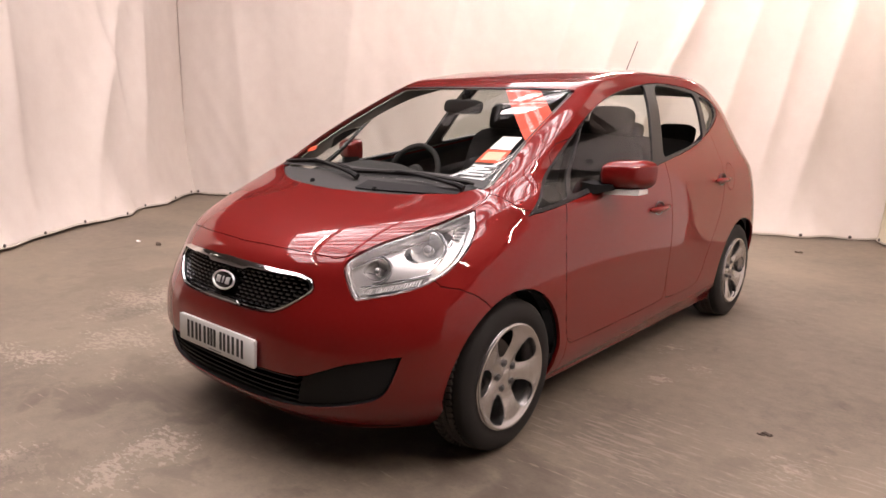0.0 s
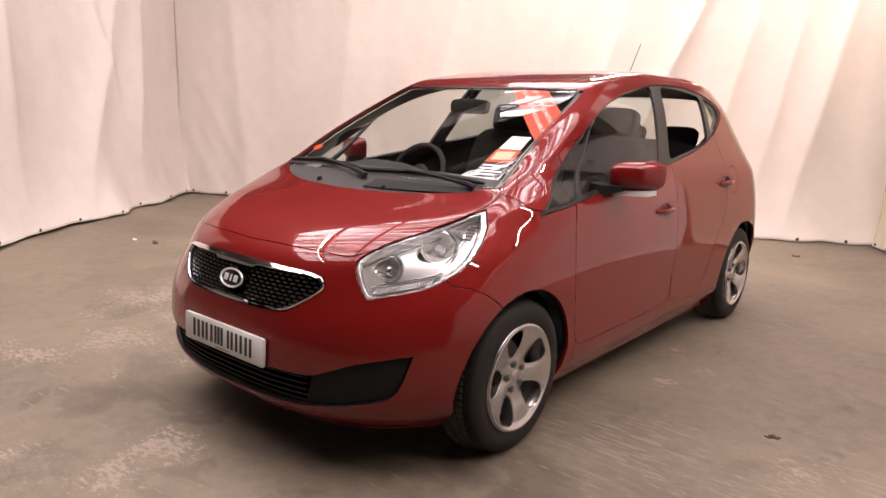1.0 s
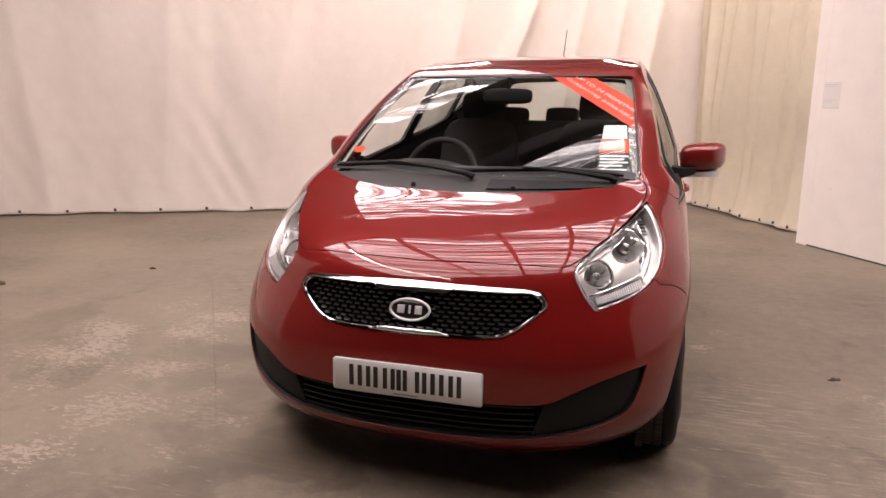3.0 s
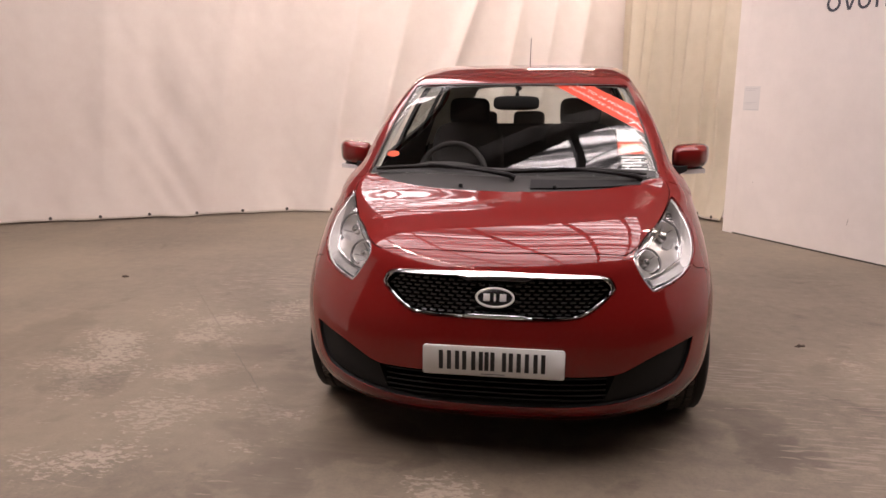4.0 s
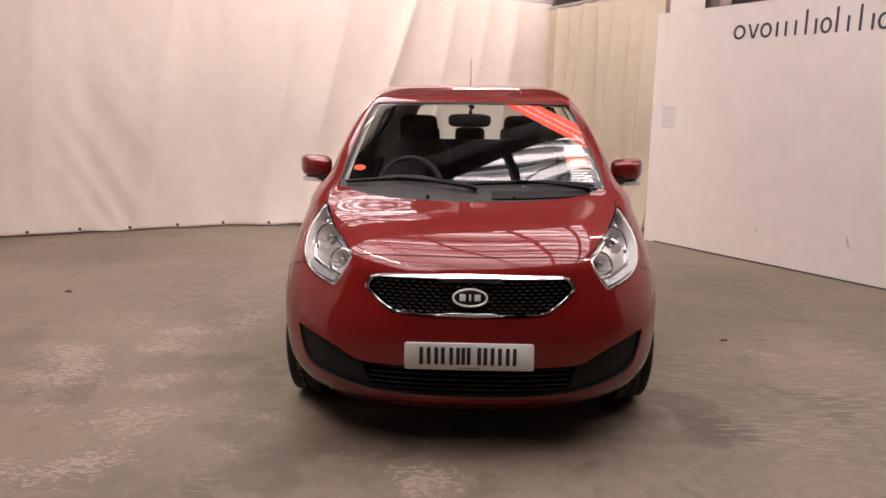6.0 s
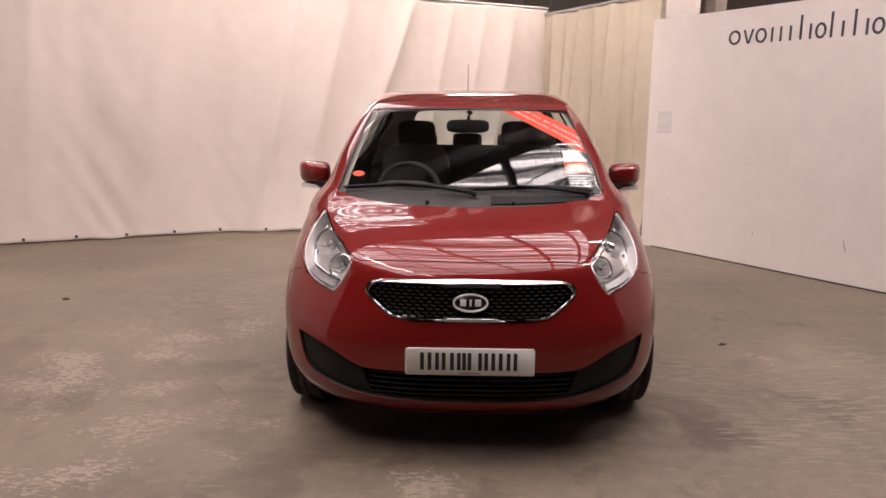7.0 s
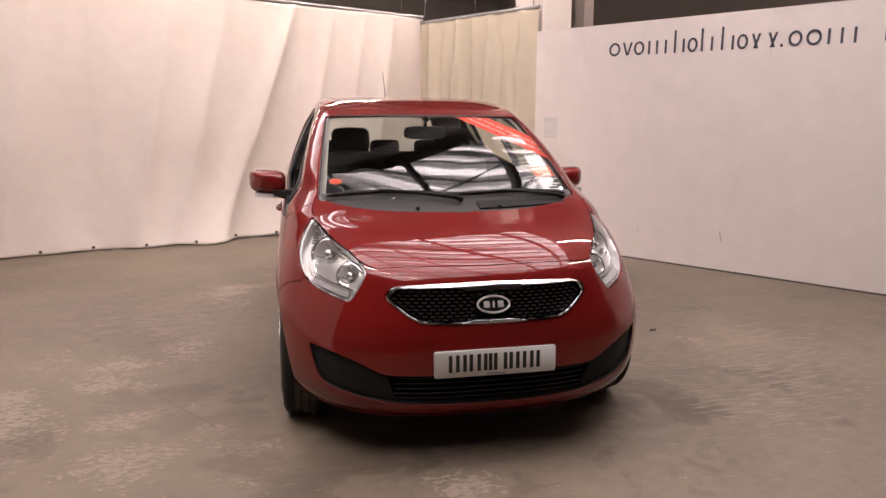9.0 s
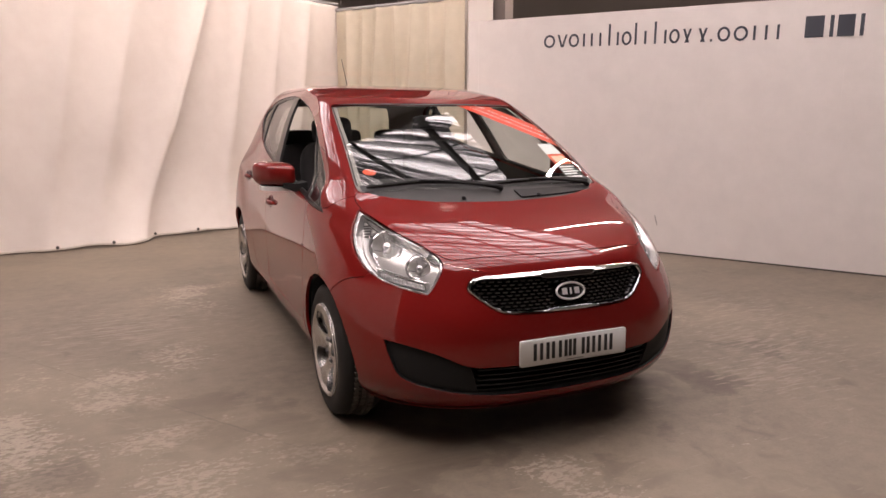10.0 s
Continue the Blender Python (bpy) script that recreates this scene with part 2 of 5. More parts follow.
pale_rub = ramp(CONCRETE, rub, 0, [(0.62, (0, 0, 0)), (0.70, (0.55, 0.55, 0.55))])
top7 = layer(CONCRETE, top6, (0.240, 0.200, 0.160), pale_rub)
dark_rub = ramp(CONCRETE, scrape, "Fac", [(0.30, (0.5, 0.5, 0.5)), (0.38, (0, 0, 0))])
dark_zone = node(CONCRETE, "ShaderNodeMath", [(0, dark_rub, 0), (1, scraped, 0)], operation="MULTIPLY")
top8 = layer(CONCRETE, top7, (0.075, 0.060, 0.047), dark_zone)
m_out = [o for o in top8.outputs if o.enabled][0]
CONCRETE.node_tree.links.new(m_out, shader(CONCRETE).inputs["Base Color"])


# ---------- car surface ----------
ROOF = 1.60


def pchip(pairs, w):
    """Smooth, monotone curve through (height, value) pairs, at depths w below the roof (z = ROOF - w * w)."""
    pairs = sorted((math.sqrt(max(ROOF - z, 0)), v) for z, v in pairs)
    x, y = np.array(pairs).T
    h, d = np.diff(x), np.diff(y) / np.diff(x)
    m = np.zeros(len(x))
    m[0], m[-1] = d[0], d[-1]
    for i in range(1, len(x) - 1):
        if d[i - 1] * d[i] > 0:
            a, b = 2 * h[i] + h[i - 1], h[i] + 2 * h[i - 1]
            m[i] = (a + b) / (a / d[i - 1] + b / d[i])
    w = np.clip(w, x[0], x[-1])
    i = np.clip(np.searchsorted(x, w) - 1, 0, len(x) - 2)
    t = (w - x[i]) / h[i]
    return (y[i] * (1 + 2 * t) * (1 - t) ** 2 + y[i + 1] * t * t * (3 - 2 * t)
            + h[i] * (m[i] * t * (1 - t) ** 2 - m[i + 1] * t * t * (1 - t)))


W_GRID = np.linspace(-0.05, 1.25, 1301)


def profile(pairs, blur=0.008):
    """A table of a profile over W_GRID, blurred a little so that reflections flow."""
    v = pchip(pairs, np.abs(W_GRID))
    k = np.exp(-0.5 * (np.arange(-40, 41) * 0.001 / blur) ** 2)
    return np.convolve(np.pad(v, 40, mode="reflect", reflect_type="odd"), k / k.sum(), mode="valid")


# Height and place of the nose, tail and flank, and the roundness of the corners in plan.
NOSE = profile([(0.16, 0.16), (0.20, 0.075), (0.26, 0.022), (0.34, 0.0), (0.42, -0.006), (0.52, 0.0), (0.60, 0.014), (0.68, 0.04), (0.75, 0.066),
                (0.79, 0.086), (0.81, 0.105), (0.85, 0.165), (0.90, 0.27), (0.95, 0.41), (1.0, 0.60), (1.03, 0.70), (1.10, 0.845), (1.20, 1.05),
                (1.30, 1.26), (1.40, 1.47), (1.46, 1.60), (1.50, 1.71), (1.53, 1.85), (1.56, 2.02), (1.58, 2.23), (1.60, 2.72)])
TAIL = profile([(0.16, 3.85), (0.22, 3.98), (0.30, 4.03), (0.5, 4.055), (0.8, 4.045), (0.95, 4.01), (1.1, 3.95), (1.3, 3.83), (1.46, 3.70), (1.52, 3.60), (1.56, 3.40), (1.60, 2.72)])
FLANK = profile([(0.16, 0.80), (0.22, 0.835), (0.30, 0.864), (0.42, 0.874), (0.6, 0.879), (0.72, 0.876), (0.85, 0.866), (0.95, 0.853), (1.05, 0.828), (1.12, 0.80),
                 (1.2, 0.768), (1.3, 0.726), (1.4, 0.678), (1.47, 0.637), (1.52, 0.611), (1.56, 0.580), (1.58, 0.525), (1.60, 0.0)])
CORNER = profile([(0.16, 0.66), (0.5, 0.66), (0.7, 0.73), (0.81, 0.85), (0.97, 0.80), (1.04, 0.66), (1.23, 0.38), (1.46, 0.25), (1.6, 0.24)], 0.035)
SQUARE = profile([(0.16, 2.9), (0.5, 2.9), (0.62, 2.6), (0.7, 2.45), (0.81, 2.55), (0.9, 3.1), (0.97, 3.4), (1.04, 3.5), (1.23, 4.6), (1.46, 4.3), (1.53, 3.8), (1.6, 3.0)], 0.035)


def ease(v):
    v = np.clip(v, 0, 1)
    return v * v * (3 - 2 * v)


# an even windscreen: one gentle curve from the cowl to the header
glass_z = np.array([1.03, 1.10, 1.20, 1.30, 1.40, 1.46])
GLASS_CURVE = np.polyfit(glass_z, np.array([0.70, 0.845, 1.05, 1.26, 1.47, 1.60]), 2)


# Where the pillars fold: 1 on the windscreen, 0 on the bonnet and the roof.
Z_GRID = ROOF - W_GRID ** 2
ON_SCREEN = ease((Z_GRID - 1.015) / 0.04) * ease((1.485 - Z_GRID) / 0.045)
NOSE = NOSE + (np.polyval(GLASS_CURVE, Z_GRID) - NOSE) * ON_SCREEN
FOLD = ease((Z_GRID - 0.91) / 0.125) * ease((1.565 - Z_GRID) / 0.075)
BOW = np.interp(Z_GRID, [0.94, 1.0, 1.06, 1.15, 1.25], [0.25, 0.17, 0.112, 0.070, 0.045])
EDGE = np.interp(Z_GRID, [0.94, 1.0, 1.04, 1.09, 1.18, 1.33, 1.445, 1.5], [0.905, 0.918, 0.925, 0.930, 0.938, 0.950, 0.955, 0.955])
STEEP = np.interp(Z_GRID, [0.94, 1.0, 1.04, 1.08, 1.20, 1.5], [2.2, 1.95, 1.75, 1.62, 1.35, 1.33])
blur = np.exp(-0.5 * (np.arange(-120, 121) * 0.001 / 0.04) ** 2)
BOW, EDGE, STEEP = [np.convolve(np.pad(v, 120, mode="edge"), blur / blur.sum(), mode="valid") for v in (BOW, EDGE, STEEP)]


TAPER = 0.085  # the cabin narrows towards the windscreen


def bell(v, mid, width):
    return np.exp(-0.5 * ((v - mid) / width) ** 2)


def surface(s, w):
    """A point of the half body: s from 0 at the nose, 1 to 2 along the flank, to 3 at the tail; w the depth below the roof."""
    s, w = np.asarray(s, float), np.asarray(w, float)
    z = ROOF - w * w
    yf, yr, half = np.interp(w, W_GRID, NOSE), np.interp(w, W_GRID, TAIL), np.interp(w, W_GRID, FLANK)
    long = 0.47 * (yr - yf)
    front, rear = np.minimum(np.interp(w, W_GRID, CORNER), long), np.minimum(0.5, long)
    p = np.interp(w, W_GRID, SQUARE)
    fold, bow = np.interp(w, W_GRID, FOLD), np.interp(w, W_GRID, BOW)
    edge, steep = np.interp(w, W_GRID, EDGE), np.interp(w, W_GRID, STEEP)
    reach = bow + steep * (1 - edge) + 0.03
    front = front + (np.minimum(reach, long) - front) * fold
    r1 = np.sin(np.clip(s, 0, 1) * math.pi / 2)
    r3 = np.sin(np.clip(3 - s, 0, 1) * math.pi / 2)
    y1 = yf + front * (1 - np.sqrt(np.maximum(1 - r1 ** p, 0)))
    turn = 0.022 * np.logaddexp(0, np.clip((r1 - edge) / 0.022, -40, 40))
    pillar = bow * r1 ** 2.1 + steep * turn + 0.03 * (1 - np.sqrt(np.maximum(1 - r1 ** 40, 0)))
    y1 = y1 + fold * (yf + pillar * front / reach - y1)
    y3 = yr - rear * (1 - np.sqrt(np.maximum(1 - r3 ** 3.4, 0)))
    y2 = yf + front + np.clip(s - 1, 0, 1) * (yr - rear - yf - front)
    x = half * np.where(s < 1, r1, np.where(s > 2, r3, 1.0))
    y = np.where(s < 1, y1, np.where(s > 2, y3, y2))
    x = x * (1 - TAPER * np.clip((2.2 - y) / 1.2, 0, 1.2) ** 1.5 * ease((z - 0.95) / 0.15))
    side = np.clip(x / 0.8, 0, 1) ** 6
    x = x + side * (0.016 * bell(y, 0.76, 0.33) + 0.018 * bell(y, 3.38, 0.36)) * bell(z, 0.50, 0.20)
    x = x - side * 0.010 * bell(z, 0.47, 0.10) * bell(y, 2.0, 0.5)
    x = x - side * np.clip(y - 2.6, 0, 2) ** 2 * 0.045 * np.clip((z - 1.0) * 4, 0, 1)
    return np.stack([x, y, z], -1)


def surface_normal(s, w):
    e, d = 6e-3, 1.6e-2
    s = np.clip(np.asarray(s, float), 7e-3, 3 - 7e-3)
    w = np.maximum(np.asarray(w, float), 1.7e-2)
    n = np.cross(surface(s + e, w) - surface(s - e, w), surface(s, w - d) - surface(s, w + d))
    return n / np.maximum(np.linalg.norm(n, axis=-1, keepdims=True), 1e-12)


# ---------- mesh helpers ----------
def link(name, me, material, parent=None, label=""):
    ob = new(name, me)
    if material is not None:
        me.materials.clear()
        me.materials.append(material)
    ob.parent = parent
    return tagged(ob, label)


def part(name, bm, material, parent=None, label="", smooth=40):
    """Links a bmesh as one mesh object under a thing or a part."""
    me = bpy.data.meshes.new(name)
    bmesh.ops.recalc_face_normals(bm, faces=bm.faces[:])
    for f in bm.faces:
        f.smooth = smooth > 0
    if smooth:
        for e in bm.edges:
            if len(e.link_faces) == 2 and e.calc_face_angle(0) > radians(smooth):
                e.smooth = False
    bm.to_mesh(me)
    bm.free()
    return link(name, me, material, parent, label)


def box(bm, x, y, z, sx, sy, sz, m=None, bevel=0.0, seg=2):
    """A bevelled block round (x, y, z)."""
    made = bmesh.ops.create_cube(bm, size=1, matrix=(m or Matrix()) @ Matrix.Translation((x, y, z)) @ Matrix.Diagonal((sx, sy, sz, 1)))
    if bevel:
        edges = list({e for v in made["verts"] for e in v.link_edges})
        bmesh.ops.bevel(bm, geom=edges, offset=bevel, segments=seg, profile=0.6, affect="EDGES")
    return bm


def loft(bm, rings, cap=True, closed=True):
    """Skins closed rings of points, one after the other."""
    rows = [[bm.verts.new(p) for p in ring] for ring in rings]
    n = len(rows[0])
    for a, b in zip(rows, rows[1:]):
        for i in range(n if closed else n - 1):
            j = (i + 1) % n
            bm.faces.new((a[i], a[j], b[j], b[i]))
    if cap:
        bm.faces.new(rows[0][::-1])
        bm.faces.new(rows[-1])
    return bm


def tube(bm, points, radius, seg=10, closed=False):
    """A round bar along points; radius a number or one for each point."""
    pts = [Vector(p) for p in points]
    n = len(pts)
    radii = radius if isinstance(radius, (list, tuple)) else [radius] * n
    rings, up = [], Vector((0.13, 0.21, 0.97))
    for i, p in enumerate(pts):
        d = (pts[(i + 1) % n] - pts[i - 1]) if closed else (pts[min(i + 1, n - 1)] - pts[max(i - 1, 0)])
        d.normalize()
        u = d.cross(up).normalized()
        v = u.cross(d)
        rings.append([p + radii[i] * (math.cos(a) * u + math.sin(a) * v) for a in np.linspace(0, 2 * math.pi, seg, endpoint=False)])
    if closed:
        rings.append(rings[0])
        return loft(bm, rings, cap=False)
    return loft(bm, rings)


def spin(bm, outline, seg=64, m=None):
    """Turns an outline of (radius, height) round the z axis."""
    m = m or Matrix()
    rings = [[m @ Vector((r * math.cos(a), r * math.sin(a), h)) for r, h in outline] for a in np.linspace(0, 2 * math.pi, seg, endpoint=False)]
    rows = [[bm.verts.new(p) for p in ring] for ring in rings]
    for a, b in zip(rows, rows[1:] + rows[:1]):
        for i in range(len(outline) - 1):
            bm.faces.new((a[i], a[i + 1], b[i + 1], b[i]))
    bmesh.ops.remove_doubles(bm, verts=bm.verts[:], dist=1e-6)
    return bm


def rounded(points, rounds=2, keep=()):
    """Cuts the corners of a closed outline; those numbered in keep stay sharp."""
    pts = [(Vector(p), i in keep) for i, p in enumerate(points)]
    for _ in range(rounds):
        out = []
        for i, (p, sharp) in enumerate(pts):
            q, r = pts[i - 1][0], pts[(i + 1) % len(pts)][0]
            out += [(p, True)] if sharp else [(p.lerp(q, 0.25), False), (p.lerp(r, 0.25), False)]
        pts = out
    return [tuple(p) for p, _ in pts]


def fillet(points, r, rounds=2):
    """Rounds every corner of a closed outline over the length r."""
    pts = [Vector(p) for p in points]
    for _ in range(rounds):
        out = []
        for i, p in enumerate(pts):
            for q in (pts[i - 1], pts[(i + 1) % len(pts)]):
                d = q - p
                out.append(p + d * min(0.33, r / max(d.length, 1e-9)))
        pts, r = out, r * 0.4
    return [tuple(p) for p in pts]


def inside(points, loop):
    """Which of the points (n x 2) lie inside a closed outline."""
    x, y = points[:, 0], points[:, 1]
    hit = np.zeros(len(points), bool)
    for (ax, ay), (bx, by) in zip(loop, loop[1:] + loop[:1]):
        if ay != by:
            hit ^= ((ay > y) != (by > y)) & (x < (bx - ax) * (y - ay) / (by - ay) + ax)
    return hit


class Sheet:
    """A curved sheet place(s, w), cut along outlines into panels that keep its curve and normals."""

    def __init__(self, place, normal, ss, ws):
        self.place, self.normal = place, normal
        self.bm = bmesh.new()
        self.ls, self.lw = self.bm.verts.layers.float.new("s"), self.bm.verts.layers.float.new("w")
        s, w = np.meshgrid(ss, ws)
        rows = []
        for p, a, b in zip(place(s.ravel(), w.ravel()), s.ravel(), w.ravel()):
            v = self.bm.verts.new(p)
            v[self.ls], v[self.lw] = a, b
            rows.append(v)
        n = len(ss)
        for i in range(len(ws) - 1):
            for j in range(n - 1):
                self.bm.faces.new((rows[i * n + j], rows[i * n + j + 1], rows[(i + 1) * n + j + 1], rows[(i + 1) * n + j]))

    def cut(self, loop, axes, where):
        """Cuts along a closed outline, seen along the third axis, through the faces for which where(centre) holds."""
        a0, a1 = axes
        pts = np.array(loop)
        lo, hi = pts.min(0) - 0.02, pts.max(0) + 0.02

        def bounds(f):
            us, vs = [v.co[a0] for v in f.verts], [v.co[a1] for v in f.verts]
            return min(us), max(us), min(vs), max(vs)
        near = {}
        for f in self.bm.faces:
            if where(f.calc_center_median()):
                b = bounds(f)
                if b[1] > lo[0] and b[0] < hi[0] and b[3] > lo[1] and b[2] < hi[1]:
                    near[f] = b
        for (ax, ay), (bx, by) in zip(loop, loop[1:] + loop[:1]):
            if math.hypot(bx - ax, by - ay) < 1e-6:
                continue
            x0, x1, y0, y1 = min(ax, bx) - 1e-4, max(ax, bx) + 1e-4, min(ay, by) - 1e-4, max(ay, by) + 1e-4
            hit = [f for f, b in near.items() if b[1] > x0 and b[0] < x1 and b[3] > y0 and b[2] < y1]
            geom = {g for f in hit for g in (f, *f.edges, *f.verts)}
            co, no = [0.0] * 3, [0.0] * 3
            co[a0], co[a1], no[a0], no[a1] = ax, ay, by - ay, ax - bx
            made = bmesh.ops.bisect_plane(self.bm, geom=list(geom), dist=1e-5, plane_co=co, plane_no=no)
            for f in hit:
                near.pop(f, None)
            for g in made["geom"]:
                if isinstance(g, bmesh.types.BMFace):
                    near[g] = bounds(g)

    def settle(self):
        self.bm.verts.ensure_lookup_table()
        self.bm.verts.index_update()
        s = np.array([v[self.ls] for v in self.bm.verts])
        w = np.array([v[self.lw] for v in self.bm.verts])
        self.co, self.no = self.place(s, w), self.normal(s, w)
        self.faces = [tuple(v.index for v in f.verts) for f in self.bm.faces]
        self.mid = np.array([self.co[list(f)].mean(0) for f in self.faces])
        f = self.faces[len(self.faces) // 2]
        a, b, c = self.co[list(f[:3])]
        if np.cross(b - a, c - a) @ self.no[f[0]] < 0:
            self.faces = [f[::-1] for f in self.faces]
        self.kind = np.array([""] * len(self.faces), dtype=object)
        self.bm.free()

    def mark(self, name, loop, axes, where):
        """Names the panel of all faces inside the outline that have no name yet."""
        ok = inside(self.mid[:, axes], loop) & where(self.mid) & (self.kind == "")
        self.kind[ok] = name

    def panel(self, name, kinds, material, parent, mirror="join", gap=0.0012, bevel=0.0016, lip=0.014, lift=0.0, label="", rim_only=False, shrink=1.0):
        """Builds the faces of these kinds as one panel with rounded, turned-in edges. mirror: join both halves, or make one for side +1 or -1."""
        faces = [f for f, k in zip(self.faces, self.kind) if k in kinds]
        used = sorted({i for f in faces for i in f})
        index = {v: i for i, v in enumerate(used)}
        co, no = self.co[used].copy(), self.no[used].copy()
        co += no * lift
        co[:, 0] *= shrink
        faces = [tuple(index[i] for i in f) for f in faces]
        count = {}
        for f in faces:
            for a, b in zip(f, f[1:] + f[:1]):
                count[frozenset((a, b))] = count.get(frozenset((a, b)), 0) + 1
        rim = [(a, b) for f in faces for a, b in zip(f, f[1:] + f[:1]) if count[frozenset((a, b))] == 1 and not (co[a][0] < 1e-4 and co[b][0] < 1e-4)]
        inward = {}
        for a, b in rim:
            d = np.cross(no[a], co[b] - co[a])
            d /= max(np.linalg.norm(d), 1e-9)
            for v in (a, b):
                inward[v] = inward.get(v, 0) + d
        verts, norms = list(co), list(no)
        ring1, ring2 = {}, {}
        for v, d in inward.items():
            d = d / max(np.linalg.norm(d), 1e-9)
            if co[v][0] < 1e-4:
                d[0] = 0
            base = co[v] + d * gap
            verts[v] = co[v] + d * (gap + bevel)
            ring1[v] = len(verts)
            verts.append(base - no[v] * bevel)
            norms.append(-d)
            ring2[v] = len(verts)
            verts.append(base - no[v] * (bevel + lip))
            norms.append(-d)
        if rim_only:
            faces = []
        for a, b in rim:
            faces.append((b, a, ring1[a], ring1[b]))
            faces.append((ring1[b], ring1[a], ring2[a], ring2[b]))
        verts, norms = np.array(verts), np.array(norms)
        out_v, out_n, out_f = [], [], []
        for side in ((1, -1) if mirror == "join" else (mirror,)):
            base = len(out_v)
            out_v += (verts * (side, 1, 1)).tolist()
            out_n += (norms * (side, 1, 1)).tolist()
            out_f += [tuple(base + i for i in (f if side > 0 else f[::-1])) for f in faces]
        me = bpy.data.meshes.new(name)
        me.from_pydata(out_v, [], out_f)
        me.shade_smooth()
        me.normals_split_custom_set_from_vertices(out_n)
        return link(name, me, material, parent, label)


# ---------- the car ----------
car = tagged(new("hatchback_car"), "glossy red five-door hatchback car parked on bare concrete", "car")

ss = np.r_[np.linspace(0, 0.6, 25), np.linspace(0.6, 1, 53)[1:], np.linspace(1, 2, 51)[1:], np.linspace(2, 3, 19)[1:]]
zs = np.r_[np.arange(0.17, 0.80, 0.018), np.arange(0.80, 1.05, 0.008), np.arange(1.05, 1.48, 0.015)]
ws = np.r_[np.sqrt(ROOF - zs), np.linspace(0.338, 0.004, 24)]
skin = Sheet(surface, surface_normal, ss, ws)

FRONT, SIDE, TOP = [0, 2], [1, 2], [0, 1]
LAMP = rounded([(0.502, 0.797), (0.575, 0.686), (0.60, 0.688), (0.70, 0.712), (0.755, 0.742), (0.786, 0.80), (0.777, 0.88), (0.716, 0.978), (0.70, 0.972), (0.632, 0.909), (0.567, 0.876), (0.515, 0.83)], 2)
LAMP_MID = Vector((0.655, 0.815))
LAMP_IN = [tuple(Vector(p).lerp(LAMP_MID, 0.075)) for p in LAMP]
BOWLS = ((0.680, 0.882, 0.064), (0.598, 0.806, 0.048))  # headlight reflectors: width, height, radius
HOLLOWS = [[(x - 0.77 * r * math.cos(a) + 0.43 * r * math.sin(a), z + 0.60 * r * math.cos(a) + 0.55 * r * math.sin(a)) for a in np.linspace(0, 2 * math.pi, 32, endpoint=False)] for x, z, r in BOWLS]
GRILLE = rounded([(-0.05, 0.770), (0.20, 0.766), (0.395, 0.757), (0.425, 0.742), (0.440, 0.708), (0.425, 0.690), (0.335, 0.622), (0.27, 0.608), (-0.05, 0.604)], 2, (0, 8))
MESH = rounded([(-0.05, 0.738), (0.115, 0.737), (0.135, 0.748), (0.375, 0.744), (0.408, 0.730), (0.420, 0.708), (0.405, 0.692), (0.325, 0.634), (0.26, 0.621), (0.12, 0.618), (0.105, 0.626), (-0.05, 0.626)], 1, (0, 11))
INTAKE = rounded([(-0.05, 0.400), (0.36, 0.398), (0.46, 0.402), (0.53, 0.436), (0.60, 0.466), (0.70, 0.490), (0.748, 0.497), (0.735, 0.43), (0.705, 0.345), (0.64, 0.318), (0.50, 0.286), (0.32, 0.268), (-0.05, 0.262)], 2, (0, 6, 12))
WING = [(0.452, 0.41), (0.90, 0.60), (0.90, 0.20), (0.385, 0.20)]
SCREEN = rounded([(-0.05, 1.048), (0.36, 1.054), (0.60, 1.044), (0.672, 1.036), (0.668, 1.09), (0.650, 1.18), (0.617, 1.33), (0.588, 1.445), (0.57, 1.458), (0.30, 1.464), (-0.05, 1.466)], 2, (0, 10))
REAR_SCREEN = rounded([(-0.05, 1.12), (0.50, 1.14), (0.56, 1.18), (0.49, 1.44), (0.42, 1.47), (-0.05, 1.48)], 2, (0, 5))
BONNET = rounded([(-0.05, 0.128), (0.25, 0.142), (0.43, 0.188), (0.478, 0.206), (0.53, 0.27), (0.60, 0.39), (0.68, 0.62), (0.706, 0.745), (0.698, 0.82), (0.66, 0.845), (0.563, 0.750), (0.37, 0.645), (0.20, 0.604), (-0.05, 0.585)], 2, (0, 13))
COWL = rounded([(-0.05, 0.50), (0.56, 0.68), (0.655, 0.838), (0.72, 0.93), (0.70, 1.00), (0.60, 0.98), (-0.05, 0.84)], 1, (0, 6))
DLO = rounded([(0.905, 0.944), (1.17, 0.974), (1.69, 1.032), (2.156, 1.084), (2.72, 1.160), (3.07, 1.258), (3.25, 1.335), (3.27, 1.40), (3.08, 1.475), (2.80, 1.508), (2.43, 1.518), (2.0, 1.468), (1.655, 1.376), (1.319, 1.207), (1.10, 1.078)], 2, (0,))
